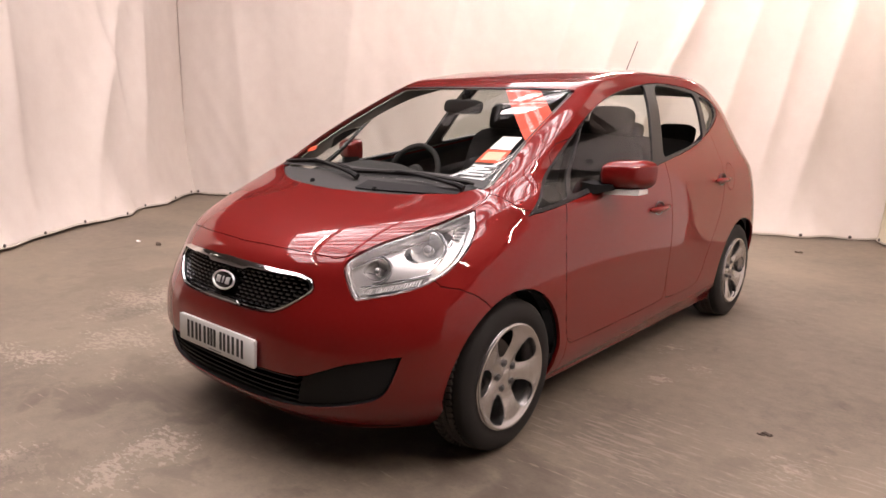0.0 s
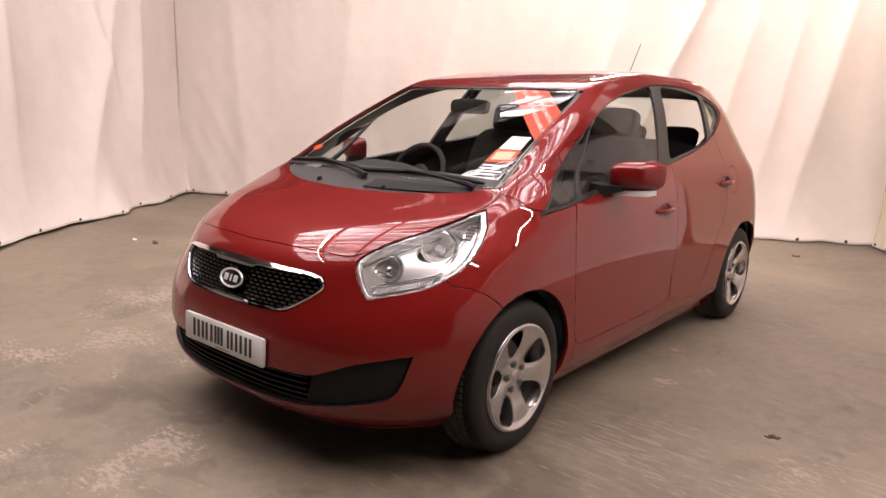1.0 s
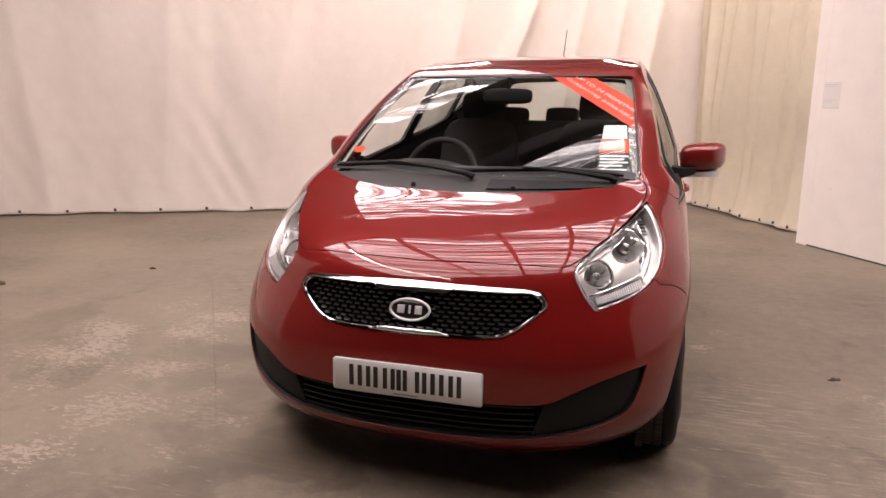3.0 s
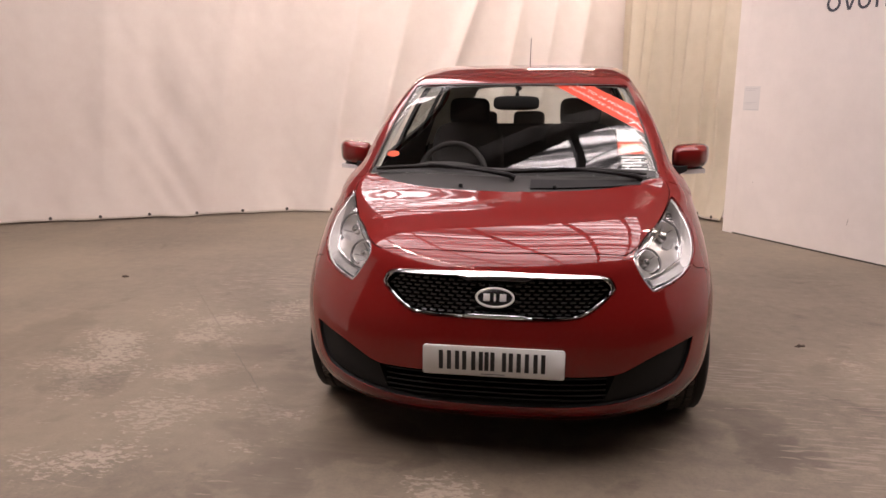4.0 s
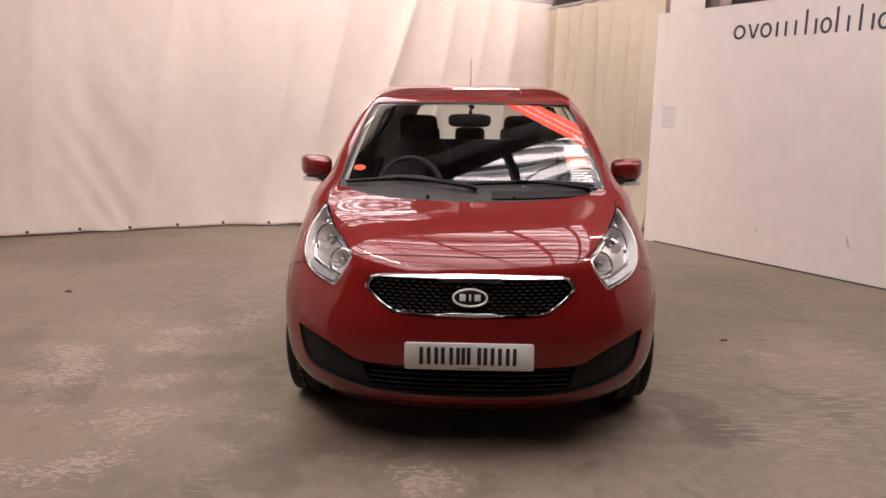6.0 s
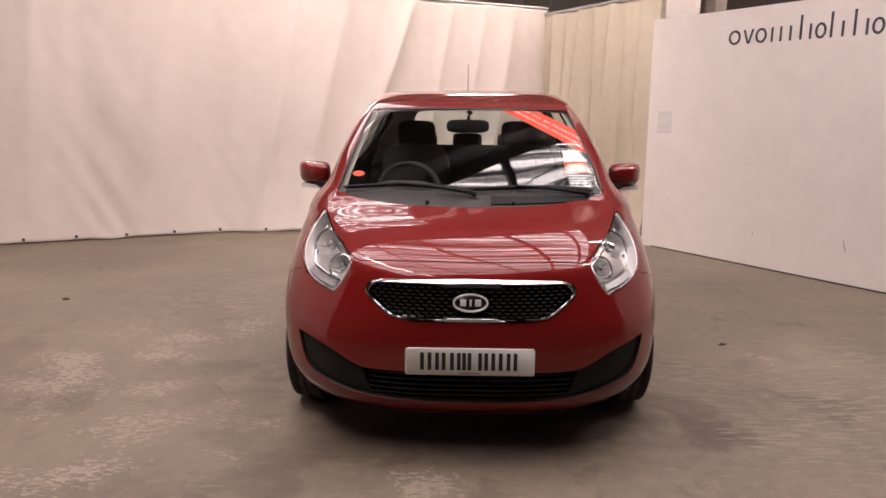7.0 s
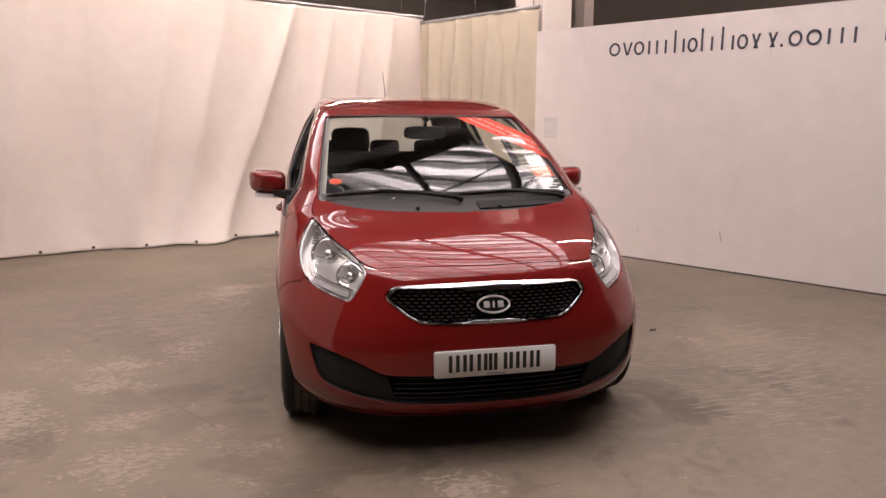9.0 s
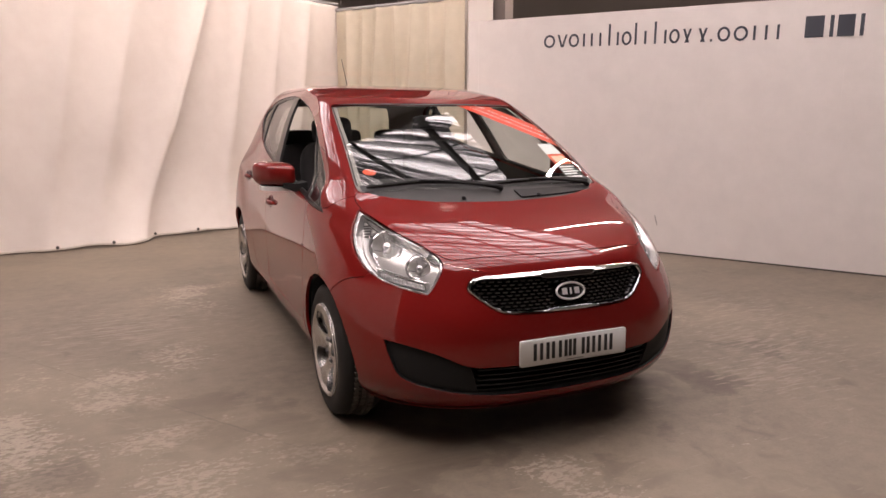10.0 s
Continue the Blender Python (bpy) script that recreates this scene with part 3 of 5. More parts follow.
PANES = {
    "quarter_pane": fillet([(0.955, 0.966), (1.195, 0.995), (1.205, 1.015), (1.505, 1.290), (1.485, 1.283), (1.325, 1.192), (1.115, 1.068)], 0.012),
    "door_pane": fillet([(1.235, 1.004), (2.085, 1.092), (2.20, 1.30), (2.305, 1.496), (2.24, 1.494), (1.98, 1.452), (1.76, 1.405), (1.57, 1.330), (1.525, 1.300)], 0.02),
    "rear_door_pane": fillet([(2.235, 1.116), (2.70, 1.172), (2.88, 1.203), (2.925, 1.30), (2.985, 1.463), (2.69, 1.494), (2.435, 1.503)], 0.025),
    "rear_quarter_pane": fillet([(2.975, 1.240), (3.08, 1.275), (3.20, 1.332), (3.225, 1.375), (3.195, 1.415), (3.045, 1.458)], 0.02),
}
FRONT_DOOR = rounded([(1.175, 1.05), (1.150, 0.93), (1.133, 0.80), (1.135, 0.62), (1.165, 0.42), (1.20, 0.345), (1.28, 0.332), (2.18, 0.332), (2.25, 0.36), (2.256, 0.70), (2.245, 0.95), (2.20, 1.25), (1.2, 1.25)], 2)
REAR_DOOR = rounded([(2.20, 1.25), (2.245, 0.95), (2.256, 0.70), (2.25, 0.36), (2.30, 0.332), (2.66, 0.334), (2.745, 0.38), (2.83, 0.56), (2.97, 0.73), (3.07, 0.92), (3.05, 1.10), (2.98, 1.32)], 2)
NOSE_CONE = rounded([(-0.2, 0.1), (0.66, 0.1), (0.62, 0.60), (0.600, 0.642), (0.519, 0.708), (0.40, 0.735), (0.38, 0.92), (-0.2, 0.92)], 1)
FENDER = rounded([(0.25, 0.1), (1.14, 0.1), (1.20, 0.345), (1.165, 0.42), (1.135, 0.62), (1.133, 0.80), (1.150, 0.93), (1.160, 0.985), (0.905, 0.944), (0.80, 1.045), (0.60, 1.06), (0.25, 0.9)], 1)
ARCHES = [[(yc + (0.362 if math.sin(a) > 0 else 0.345) * math.cos(a), 0.305 + 0.366 * math.sin(a)) for a in np.linspace(0, 2 * math.pi, 56, endpoint=False)] for yc in (0.765, 3.38)]
FLAP = [(3.17 + 0.075 * math.cos(a), 0.96 + 0.085 * math.sin(a)) for a in np.linspace(0, 2 * math.pi, 20, endpoint=False)]

nose = lambda c: c[1] < 1.75 and c[0] < 0.80
flank = lambda c: c[0] > 0.45
skin.cut(LAMP, FRONT, lambda c: c[1] < 1.0)
for loop in (LAMP_IN, *HOLLOWS):
    skin.cut(loop, FRONT, lambda c: c[1] < 1.0)
for loop in (GRILLE, MESH, INTAKE, WING):
    skin.cut(loop, FRONT, lambda c: c[1] < 0.5 and c[2] < 0.85)
skin.cut(SCREEN, FRONT, lambda c: c[1] < 1.9 and c[2] > 0.9)
skin.cut(REAR_SCREEN, FRONT, lambda c: c[1] > 3.2)
skin.cut(BONNET, TOP, lambda c: c[1] < 1.0 and c[2] > 0.78)
skin.cut(COWL, TOP, lambda c: 0.5 < c[1] < 1.1 and c[2] > 0.95)
for loop in (DLO, *PANES.values(), *ARCHES, FLAP):
    skin.cut(loop, SIDE, flank)
for loop in (FRONT_DOOR, REAR_DOOR):
    skin.cut(loop, SIDE, lambda c: c[0] > 0.6)
skin.cut(NOSE_CONE, SIDE, lambda c: c[1] < 0.8)
skin.cut(FENDER, SIDE, lambda c: c[0] > 0.55 and c[1] < 1.3)
skin.settle()

ahead = lambda m: m[:, 1] < 1.9
beside = lambda m: m[:, 0] > 0.45
for loop in HOLLOWS:
    skin.mark("lamp_bowl", loop, FRONT, lambda m: (m[:, 1] < 1.0) & inside(m[:, FRONT], LAMP_IN))
skin.mark("lamp", LAMP_IN, FRONT, lambda m: m[:, 1] < 1.0)
skin.mark("lamp_band", LAMP, FRONT, lambda m: m[:, 1] < 1.0)
skin.mark("mesh", MESH, FRONT, lambda m: m[:, 1] < 0.5)
skin.mark("grille", GRILLE, FRONT, lambda m: m[:, 1] < 0.5)
skin.mark("wing", WING, FRONT, lambda m: (m[:, 1] < 0.5) & inside(m[:, FRONT], INTAKE))
skin.mark("intake", INTAKE, FRONT, lambda m: m[:, 1] < 0.5)
skin.mark("screen", SCREEN, FRONT, lambda m: ahead(m) & (m[:, 2] > 1.0))
skin.mark("rear_screen", REAR_SCREEN, FRONT, lambda m: m[:, 1] > 3.2)
skin.mark("bonnet", BONNET, TOP, lambda m: (m[:, 2] > 0.78) & (m[:, 1] < 1.0))
skin.mark("cowl", COWL, TOP, lambda m: (m[:, 2] > 0.95) & (m[:, 2] < 1.062) & (m[:, 0] < 0.675) & (m[:, 1] < 1.1))
for loop in ARCHES:
    skin.mark("arch", loop, SIDE, beside)
for key, loop in PANES.items():
    skin.mark(key, loop, SIDE, beside)
skin.mark("frame", DLO, SIDE, beside)
skin.mark("flap", FLAP, SIDE, beside)
skin.mark("front_door", FRONT_DOOR, SIDE, beside)
skin.mark("rear_door", REAR_DOOR, SIDE, beside)
skin.mark("bumper", NOSE_CONE, SIDE, lambda m: m[:, 1] < 0.8)
skin.mark("fender", FENDER, SIDE, lambda m: (m[:, 0] > 0.45) & (m[:, 1] < 1.3))
skin.mark("roof", [(0.7, 1.02), (3.9, 1.02), (3.9, 2), (0.7, 2)], SIDE, lambda m: m[:, 2] > 1.02)
skin.mark("shell", [(-1, -1), (9, -1), (9, 9), (-1, 9)], SIDE, lambda m: m[:, 2] > 0)

skin.panel("body", ("shell", "roof"), PAINT, car)
skin.panel("bonnet", ("bonnet",), PAINT, car)
skin.panel("front_bumper", ("bumper",), PAINT, car)
skin.panel("cowl", ("cowl",), COWL_GREY, car, lift=-0.006, label="grey plastic cowl below the windscreen")
windscreen = skin.panel("windscreen", ("screen",), GLASS, car, gap=0.001, lip=0.001, bevel=0.001, lift=-0.002, label="clear laminated windscreen with black edge")
rear_window = skin.panel("rear_window", ("rear_screen",), GLASS, car, gap=0.001, lip=0.001, bevel=0.001, lift=-0.002)
windscreen.visible_shadow = rear_window.visible_shadow = False
for side in (1, -1):
    skin.panel("fender", ("fender",), PAINT, car, side)
    front_door = skin.panel("front_door", ("front_door",), PAINT, car, side)
    rear_door = skin.panel("rear_door", ("rear_door",), PAINT, car, side)
    skin.panel("fuel_flap" if side > 0 else "side_flap", ("flap",), PAINT, car, side)
    skin.panel("window_frame", ("frame",), TRIM, car, side, lift=-0.003, label="satin black window surround")
    for key, owner in (("quarter_pane", car), ("door_pane", front_door), ("rear_door_pane", rear_door), ("rear_quarter_pane", car)):
        if (side, key) in ((1, "rear_door_pane"), (-1, "door_pane")):
            continue  # wound down
        pane = skin.panel("window_pane", (key,), GLASS_DARK if "rear" in key else GLASS, owner, side, gap=0.0, lip=0.001, bevel=0.001, lift=-0.009)
        pane.visible_shadow = False


# inner skins, floor pan and wheel housings
skin.panel("headlining", ("roof",), LINING, car, lift=-0.016, shrink=0.955, gap=-0.004, lip=0.001, label="pale grey fabric headlining and pillar trim")
skin.panel("inner_trim", ("shell", "front_door", "rear_door"), CABIN, car, lift=-0.045, gap=-0.004, lip=0.001)
skin.panel("engine_bay", ("bonnet", "bumper", "fender"), DARK, car, lift=-0.022, gap=-0.008, lip=0.001)
bm = bmesh.new()
box(bm, 0, 2.15, 0.235, 1.40, 3.6, 0.05, bevel=0.01)
part("floor_pan", bm, DARK, car)
for side in (1, -1):
    for yc in (0.765, 3.38):
        bm = bmesh.new()
        arcs = [[(side * x, yc + r * math.cos(a), 0.305 + r * math.sin(a)) for a in np.linspace(-0.1, math.pi + 0.1, 28)] for x, r in ((0.80, 0.370), (0.56, 0.372), (0.56, 0.371), (0.55, 0.30), (0.55, 0.02))]
        loft(bm, arcs, cap=False, closed=False)
        part("wheel_housing", bm, DARK, car)


def at_nose(x, z, lift=0.0):
    """The point of the car's front at this width and height, lifted off the skin."""
    w = math.sqrt(ROOF - z)
    half = float(np.interp(w, W_GRID, FLANK))
    r = abs(x) / half
    for _ in range(4):
        s = math.asin(min(r, 0.9995)) * 2 / math.pi
        p = surface(s, w)
        r *= abs(x) / max(p[0], 1e-6) if abs(x) > 1e-6 else 1.0
    n = surface_normal(s, w)
    q = p + n * lift
    return Vector((math.copysign(1, x) * q[0] if abs(x) > 1e-6 else 0.0, q[1], q[2]))


def patch(name, corners, material, parent, lift, nu=14, nv=6, label="", thick=0.0006):
    """A film on the windscreen or nose: four corners in width and height."""
    a, b, c, d = [Vector(p) for p in corners]
    bm = bmesh.new()
    grid = [[bm.verts.new(at_nose(*((a.lerp(b, i / nu)).lerp(d.lerp(c, i / nu), j / nv)), lift)) for i in range(nu + 1)] for j in range(nv + 1)]
    for j in range(nv):
        for i in range(nu):
            bm.faces.new((grid[j][i], grid[j][i + 1], grid[j + 1][i + 1], grid[j + 1][i]))
    return part(name, bm, material, parent, label)


# grille
grille = tagged(new("grille"), "chrome-framed grille with black mesh")
grille.parent = car
skin.panel("grille_frame", ("grille",), CHROME, grille, gap=0.0, bevel=0.0085, lip=0.035, lift=0.006, label="polished chrome frame")
# A near-black sheet stands in for the shade behind the mesh.
skin.panel("shade_backing", ("mesh",), DARK, grille, gap=-0.01, lip=0.001, lift=-0.042)
bm = bmesh.new()
loft(bm, [[(-0.0135 * k, d, -0.0042 * k), (0.0095 * k, d, -0.0052 * k), (0.0135 * k, d, 0.0030 * k), (-0.0095 * k, d, 0.0050 * k)] for d, k in ((0.030, 0.8), (0.004, 1.0), (0.0, 0.82))])
fin = bpy.data.meshes.new("fin")
bmesh.ops.recalc_face_normals(bm, faces=bm.faces[:])
bm.to_mesh(fin)
bm.free()
fin.materials.append(MESH_FIN)
for row in range(9):
    z = 0.628 + row * 0.0137
    for col in range(-13, 14):
        x = (col + (row % 2) * 0.5) * 0.0335
        if not inside(np.array([[abs(x) + 0.012, z]]), MESH)[0] or (abs(x) < 0.078 and 0.64 < z < 0.72):
            continue
        ob = new("fin", fin)
        ob.parent = grille
        ob.matrix_basis = Matrix.Translation(at_nose(x, z, -0.012)) @ pose(0, 0, 0, 0, 0, math.degrees(0.55 * x))
for z in (0.6345, 0.648, 0.662, 0.676, 0.690, 0.703, 0.717, 0.731):
    bm = bmesh.new()
    xs = [x for x in np.linspace(-0.42, 0.42, 61) if inside(np.array([[abs(x), z]]), MESH)[0]]
    tube(bm, [at_nose(x, z, -0.030) for x in xs], 0.0022, 6)
    part("mesh_bar", bm, FIN, grille)

bm = bmesh.new()
rings = []
for x in np.linspace(-0.405, 0.405, 61):
    zt = float(np.interp(abs(x), [0, 0.2, 0.37, 0.405], [0.771, 0.767, 0.759, 0.750]))
    zb = float(np.interp(abs(x), [0, 0.112, 0.135, 0.375, 0.405], [0.738, 0.737, 0.748, 0.745, 0.736]))
    rings.append([at_nose(x, zt, -0.02), at_nose(x, zt, 0.004), at_nose(x, zt * 0.8 + zb * 0.2, 0.0085), at_nose(x, zt * 0.2 + zb * 0.8, 0.0160), at_nose(x, zb, 0.0150), at_nose(x, zb, -0.02)])
loft(bm, rings)
part("top_bar", bm, CHROME, grille, "polished chrome top bar", smooth=35)

badge = tagged(new("badge"), "oval chrome badge with plain raised shapes")
badge.parent = car
seat = Matrix.Translation(at_nose(0, 0.681, 0.004)) @ pose(0, 0, 0, 70, 0, 0)
bm = bmesh.new()
tube(bm, [seat @ Vector((0.068 * math.cos(a), 0.0345 * math.sin(a), 0.004)) for a in np.linspace(0, 2 * math.pi, 48, endpoint=False)], 0.0042, 8, True)
part("ring", bm, BADGE_SILVER, badge)
bm = bmesh.new()
loft(bm, [[seat @ Vector((k * 0.067 * math.cos(a), k * 0.0335 * math.sin(a), h)) for a in np.linspace(0, 2 * math.pi, 48, endpoint=False)] for k, h in ((1, -0.03), (1, 0.001), (0.9, 0.004), (0.5, 0.0055))])
part("face", bm, FIN, badge)
for x, w in ((-0.030, 0.024), (0.0, 0.008), (0.030, 0.024)):
    bm = bmesh.new()
    box(bm, x, 0, 0.006, w, 0.027, 0.004, seat, 0.0015)
    part("raised_bar", bm, BADGE_SILVER, badge)

# number plate with plain bars
def rounded_box(hx, hy, r):
    return [(sx * (hx - r) + r * math.cos(t), sy * (hy - r) + r * math.sin(t)) for sx, sy, t0 in ((1, 1, 0), (-1, 1, 90), (-1, -1, 180), (1, -1, 270)) for t in np.radians([t0, t0 + 30, t0 + 60, t0 + 90])]



plate = new("number_plate")
plate.parent = car
tagged(plate, "white number plate with black bars")
hang = pose(0, -0.016, 0.452, 88, 0, 0)
bm = bmesh.new()
loft(bm, [[hang @ Vector((x, y, h)) for x, y in rounded_box(0.26 - e, 0.0555 - e, 0.009)] for e, h in ((0.001, -0.012), (0.0, -0.001), (0.001, 0.0))])
part("plate", bm, PLATE_WHITE, plate)
characters = ((-0.200, -0.124, 3), (-0.113, -0.064, 2), (-0.052, -0.040, 1), (-0.031, 0.006, 2), (0.033, 0.073, 2), (0.086, 0.131, 2), (0.147, 0.190, 2))
for x0, x1 in [(a + (b - a - 0.0155) * k / max(n - 1, 1), a + (b - a - 0.0155) * k / max(n - 1, 1) + 0.0155) for a, b, n in characters for k in range(n)]:
    bm = bmesh.new()
    box(bm, (x0 + x1) / 2, 0.002, 0.0006, x1 - x0, 0.072, 0.0012, hang, 0.0004, 1)
    part("character_bar", bm, INK, plate)
bm = bmesh.new()
box(bm, 0.0, -0.047, 0.0005, 0.085, 0.004, 0.001, hang)
part("small_bar", bm, MID_GREY, plate)

# lower intake
intake = tagged(new("lower_intake"), "black plastic lower intake with slats")
intake.parent = car
# Shade deep in the intake, painted as a near-black sheet.
skin.panel("shade_back", ("intake",), DARK, intake, gap=-0.006, lip=0.001, lift=-0.060)
for side in (1, -1):
    skin.panel("fog_cover", ("wing",), PLASTIC, intake, side, gap=0.001, lip=0.04, lift=-0.014, label="matt black blank panel")
skin.panel("intake_lip", ("intake", "wing"), PLASTIC, intake, gap=-0.001, lip=0.05, bevel=0.001, lift=-0.002, rim_only=True)
for z in (0.288, 0.312, 0.336, 0.360, 0.384):
    bm = bmesh.new()
    xs = np.linspace(-0.42, 0.42, 29)
    loft(bm, [[at_nose(x, z, -0.018) + Vector((0, dy, dz)) for dy, dz in ((0, -0.003), (0, 0.003), (0.05, 0.006), (0.05, 0.0))] for x in xs])
    part("slat", bm, PLASTIC, intake)

# headlights
WHOLE = ("lamp", "lamp_band", "lamp_bowl")
for side in (1, -1):
    lamp = skin.panel("headlight", WHOLE, LAMP_SILVER, car, side, gap=-0.002, lip=0.002, lift=-0.100, label="clear-lens headlight with silver reflectors")
    skin.panel("bezel", ("lamp_band",), CHROME_SOFT, lamp, side, gap=0.0005, bevel=0.004, lip=0.055, lift=-0.008, label="bright chrome surround")
    skin.panel("housing", ("lamp",), LAMP_SILVER, lamp, side, gap=0.0, bevel=0.004, lip=0.03, lift=-0.052)
    lens = skin.panel("lens", WHOLE, LENS, lamp, side, gap=0.002, bevel=0.005, lip=0.004, lift=0.0)
    lens.visible_shadow = False
    for x, z, r in BOWLS:
        deep = r * 0.95
        aim = Matrix.Translation(at_nose(side * x, z, -0.058)) @ pose(0, 0, 0, 60, 0, side * 24)
        bm = bmesh.new()
        spin(bm, [(r * 1.08, -0.03), (r * 1.09, 0.002), (r * 1.03, 0.005), (r * 0.97, 0.002)] + [(r * 0.97 * k, 0.002 - deep * (1 - k * k)) for k in (0.9, 0.8, 0.65, 0.5, 0.35, 0.2, 0.1)] + [(0.0001, 0.002 - deep)], 48, aim)
        bowl = part("reflector", bm, BOWL_SILVER, lamp, smooth=60)
        # facets and bulb
        for a0 in (0.5, 1.9, 3.4, 4.9):
            bm = bmesh.new()
            tube(bm, [aim @ Vector((r * k * math.cos(a0), r * k * math.sin(a0), 0.003 - deep * (1 - k * k))) for k in (0.3, 0.5, 0.7, 0.94)], 0.0018, 6)
            part("facet_edge", bm, MID_GREY, bowl)
        bm = bmesh.new()
        spin(bm, [(0.0001, 0.002), (r * 0.24, 0.000), (r * 0.31, -0.006), (r * 0.31, -0.020), (r * 0.34, -0.021), (r * 0.34, -deep * 0.9)], 28, aim)
        part("bulb_cap", bm, SILVER, bowl)
        bm = bmesh.new()
        tube(bm, [aim @ Vector((r * 1.03 * math.cos(a), r * 1.03 * math.sin(a), 0.005)) for a in np.linspace(0, 2 * math.pi, 40, endpoint=False)], 0.003, 6, True)
        part("bowl_ring", bm, CHROME, bowl)
        # Grey crescent beside the bowl: its shade drawn as a tube.
        bm = bmesh.new()
        turn = np.linspace(-1.1, 1.5, 20) if side > 0 else np.linspace(math.pi - 1.5, math.pi + 1.1, 20)
        tube(bm, [aim @ Vector((r * 1.15 * math.cos(a), r * 1.15 * math.sin(a), 0.004)) for a in turn], [0.001] + [0.0045] * 18 + [0.001], 6)
        part("shade_crescent", bm, MID_GREY, bowl)
    # ribbed strip, a prism to every rib
    bm = bmesh.new()
    xs = np.linspace(0.588, 0.735, 67)
    low = [at_nose(side * x, 0.704 + 0.36 * (x - 0.588) ** 1.25, -0.016 - 0.004 * (i % 2)) for i, x in enumerate(xs)]
    high = [at_nose(side * x, 0.728 + 0.36 * (x - 0.588) ** 1.2, -0.034 - 0.004 * (i % 2)) for i, x in enumerate(xs)]
    loft(bm, [[a, b, b + Vector((0, 0.03, 0)), a + Vector((0, 0.03, 0))] for a, b in zip(low, high)])
    strip = part("indicator_strip", bm, STRIP, lamp, "dark indicator strip with bright ribs", smooth=10)
    for k in range(1, 22):
        x = 0.588 + 0.147 * k / 22
        bm = bmesh.new()
        tube(bm, [at_nose(side * (x - 0.0006), 0.706 + 0.36 * (x - 0.588) ** 1.25, -0.014), at_nose(side * (x + 0.0008), 0.727 + 0.36 * (x - 0.588) ** 1.2, -0.031)], 0.0015, 5)
        part("rib", bm, RIB, strip)
    for curve, r in (([(x, 0.736 + 0.42 * (x - 0.57) ** 1.3) for x in np.linspace(0.575, 0.745, 19)], 0.0038), ([(0.530, 0.812), (0.56, 0.838), (0.60, 0.862), (0.645, 0.890), (0.685, 0.925), (0.702, 0.946)], 0.003),
                     ([(0.700, 0.932), (0.722, 0.900), (0.738, 0.860), (0.742, 0.820), (0.735, 0.785)], 0.003)):
        bm = bmesh.new()
        tube(bm, [at_nose(side * x, z, -0.042) for x, z in curve], r, 8)
        part("trim_strip", bm, CHROME, lamp)
    # stepped lens optics in the upper corner
    for k in range(5):
        bm = bmesh.new()
        x, z = 0.712 + 0.004 * k, 0.940 - 0.010 * k
        tube(bm, [at_nose(side * (x - 0.012), z + 0.004, -0.046), at_nose(side * (x + 0.014), z - 0.002, -0.046)], 0.0035, 6)
        part("optic_rib", bm, STRIP, lamp)

# door mirrors
for side in (1, -1):
    mirror = tagged(new("door_mirror"), "red door mirror on black foot")
    mirror.parent = car
    bm = bmesh.new()
    rings = []
    for k, grow, shrink in ((0.0, 0.55, 0.5), (0.02, 0.74, 0.70), (0.06, 0.88, 0.86), (0.11, 0.97, 0.96), (0.155, 1.0, 1.0), (0.175, 0.985, 0.985)):
        ring = []
        for a in np.linspace(0, 2 * math.pi, 36, endpoint=False):
            ca, sa = math.cos(a), math.sin(a)
            px = math.copysign(abs(ca) ** 0.55, ca) * 0.102 * grow
            pz = math.copysign(abs(sa) ** 0.52, sa) * (0.062 - 0.006 * ca) * shrink * (1.0 if sa > 0 else 1.28)
            ring.append((side * (0.926 + px + 0.15 * (k - 0.1)), 1.440 + 0.72 * k + 0.30 * (0.093 + px), 1.083 + pz + 0.06 * px))
        rings.append(ring)
    loft(bm, rings)
    part("housing", bm, PAINT, mirror, smooth=60)
    bm = bmesh.new()
    last = [Vector(p) for p in rings[-1]]
    mid = sum(last, Vector()) / len(last)
    loft(bm, [[mid + (p - mid) * k + Vector((0, d, 0)) for p in last] for k, d in ((0.93, 0.001), (0.93, -0.001 + 0.004), (0.90, 0.005))])
    part("mirror_glass", bm, CHROME, mirror)
    bm = bmesh.new()
    loft(bm, [[(side * x, y + 0.30 * (x - 0.835), z - 0.03 * (0.93 - x)) for y, z in ((1.46, 0.990), (1.56, 0.990), (1.556, 1.012), (1.465, 1.012))] for x in (0.858, 0.89, 0.98, 1.005)])
    part("lower_cover", bm, PALE, mirror, "pale grey lower cover")
    bm = bmesh.new()
    loft(bm, [[(side * x, y0 + d, z) for d, z in ((0.0, z0), (w, z0), (w, z1), (0.0, z1))] for x, y0, w, z0, z1 in ((0.79, 1.37, 0.12, 0.985, 1.045), (0.840, 1.40, 0.10, 0.990, 1.035), (0.90, 1.45, 0.09, 1.008, 1.035))])
    part("foot", bm, PLASTIC, mirror)

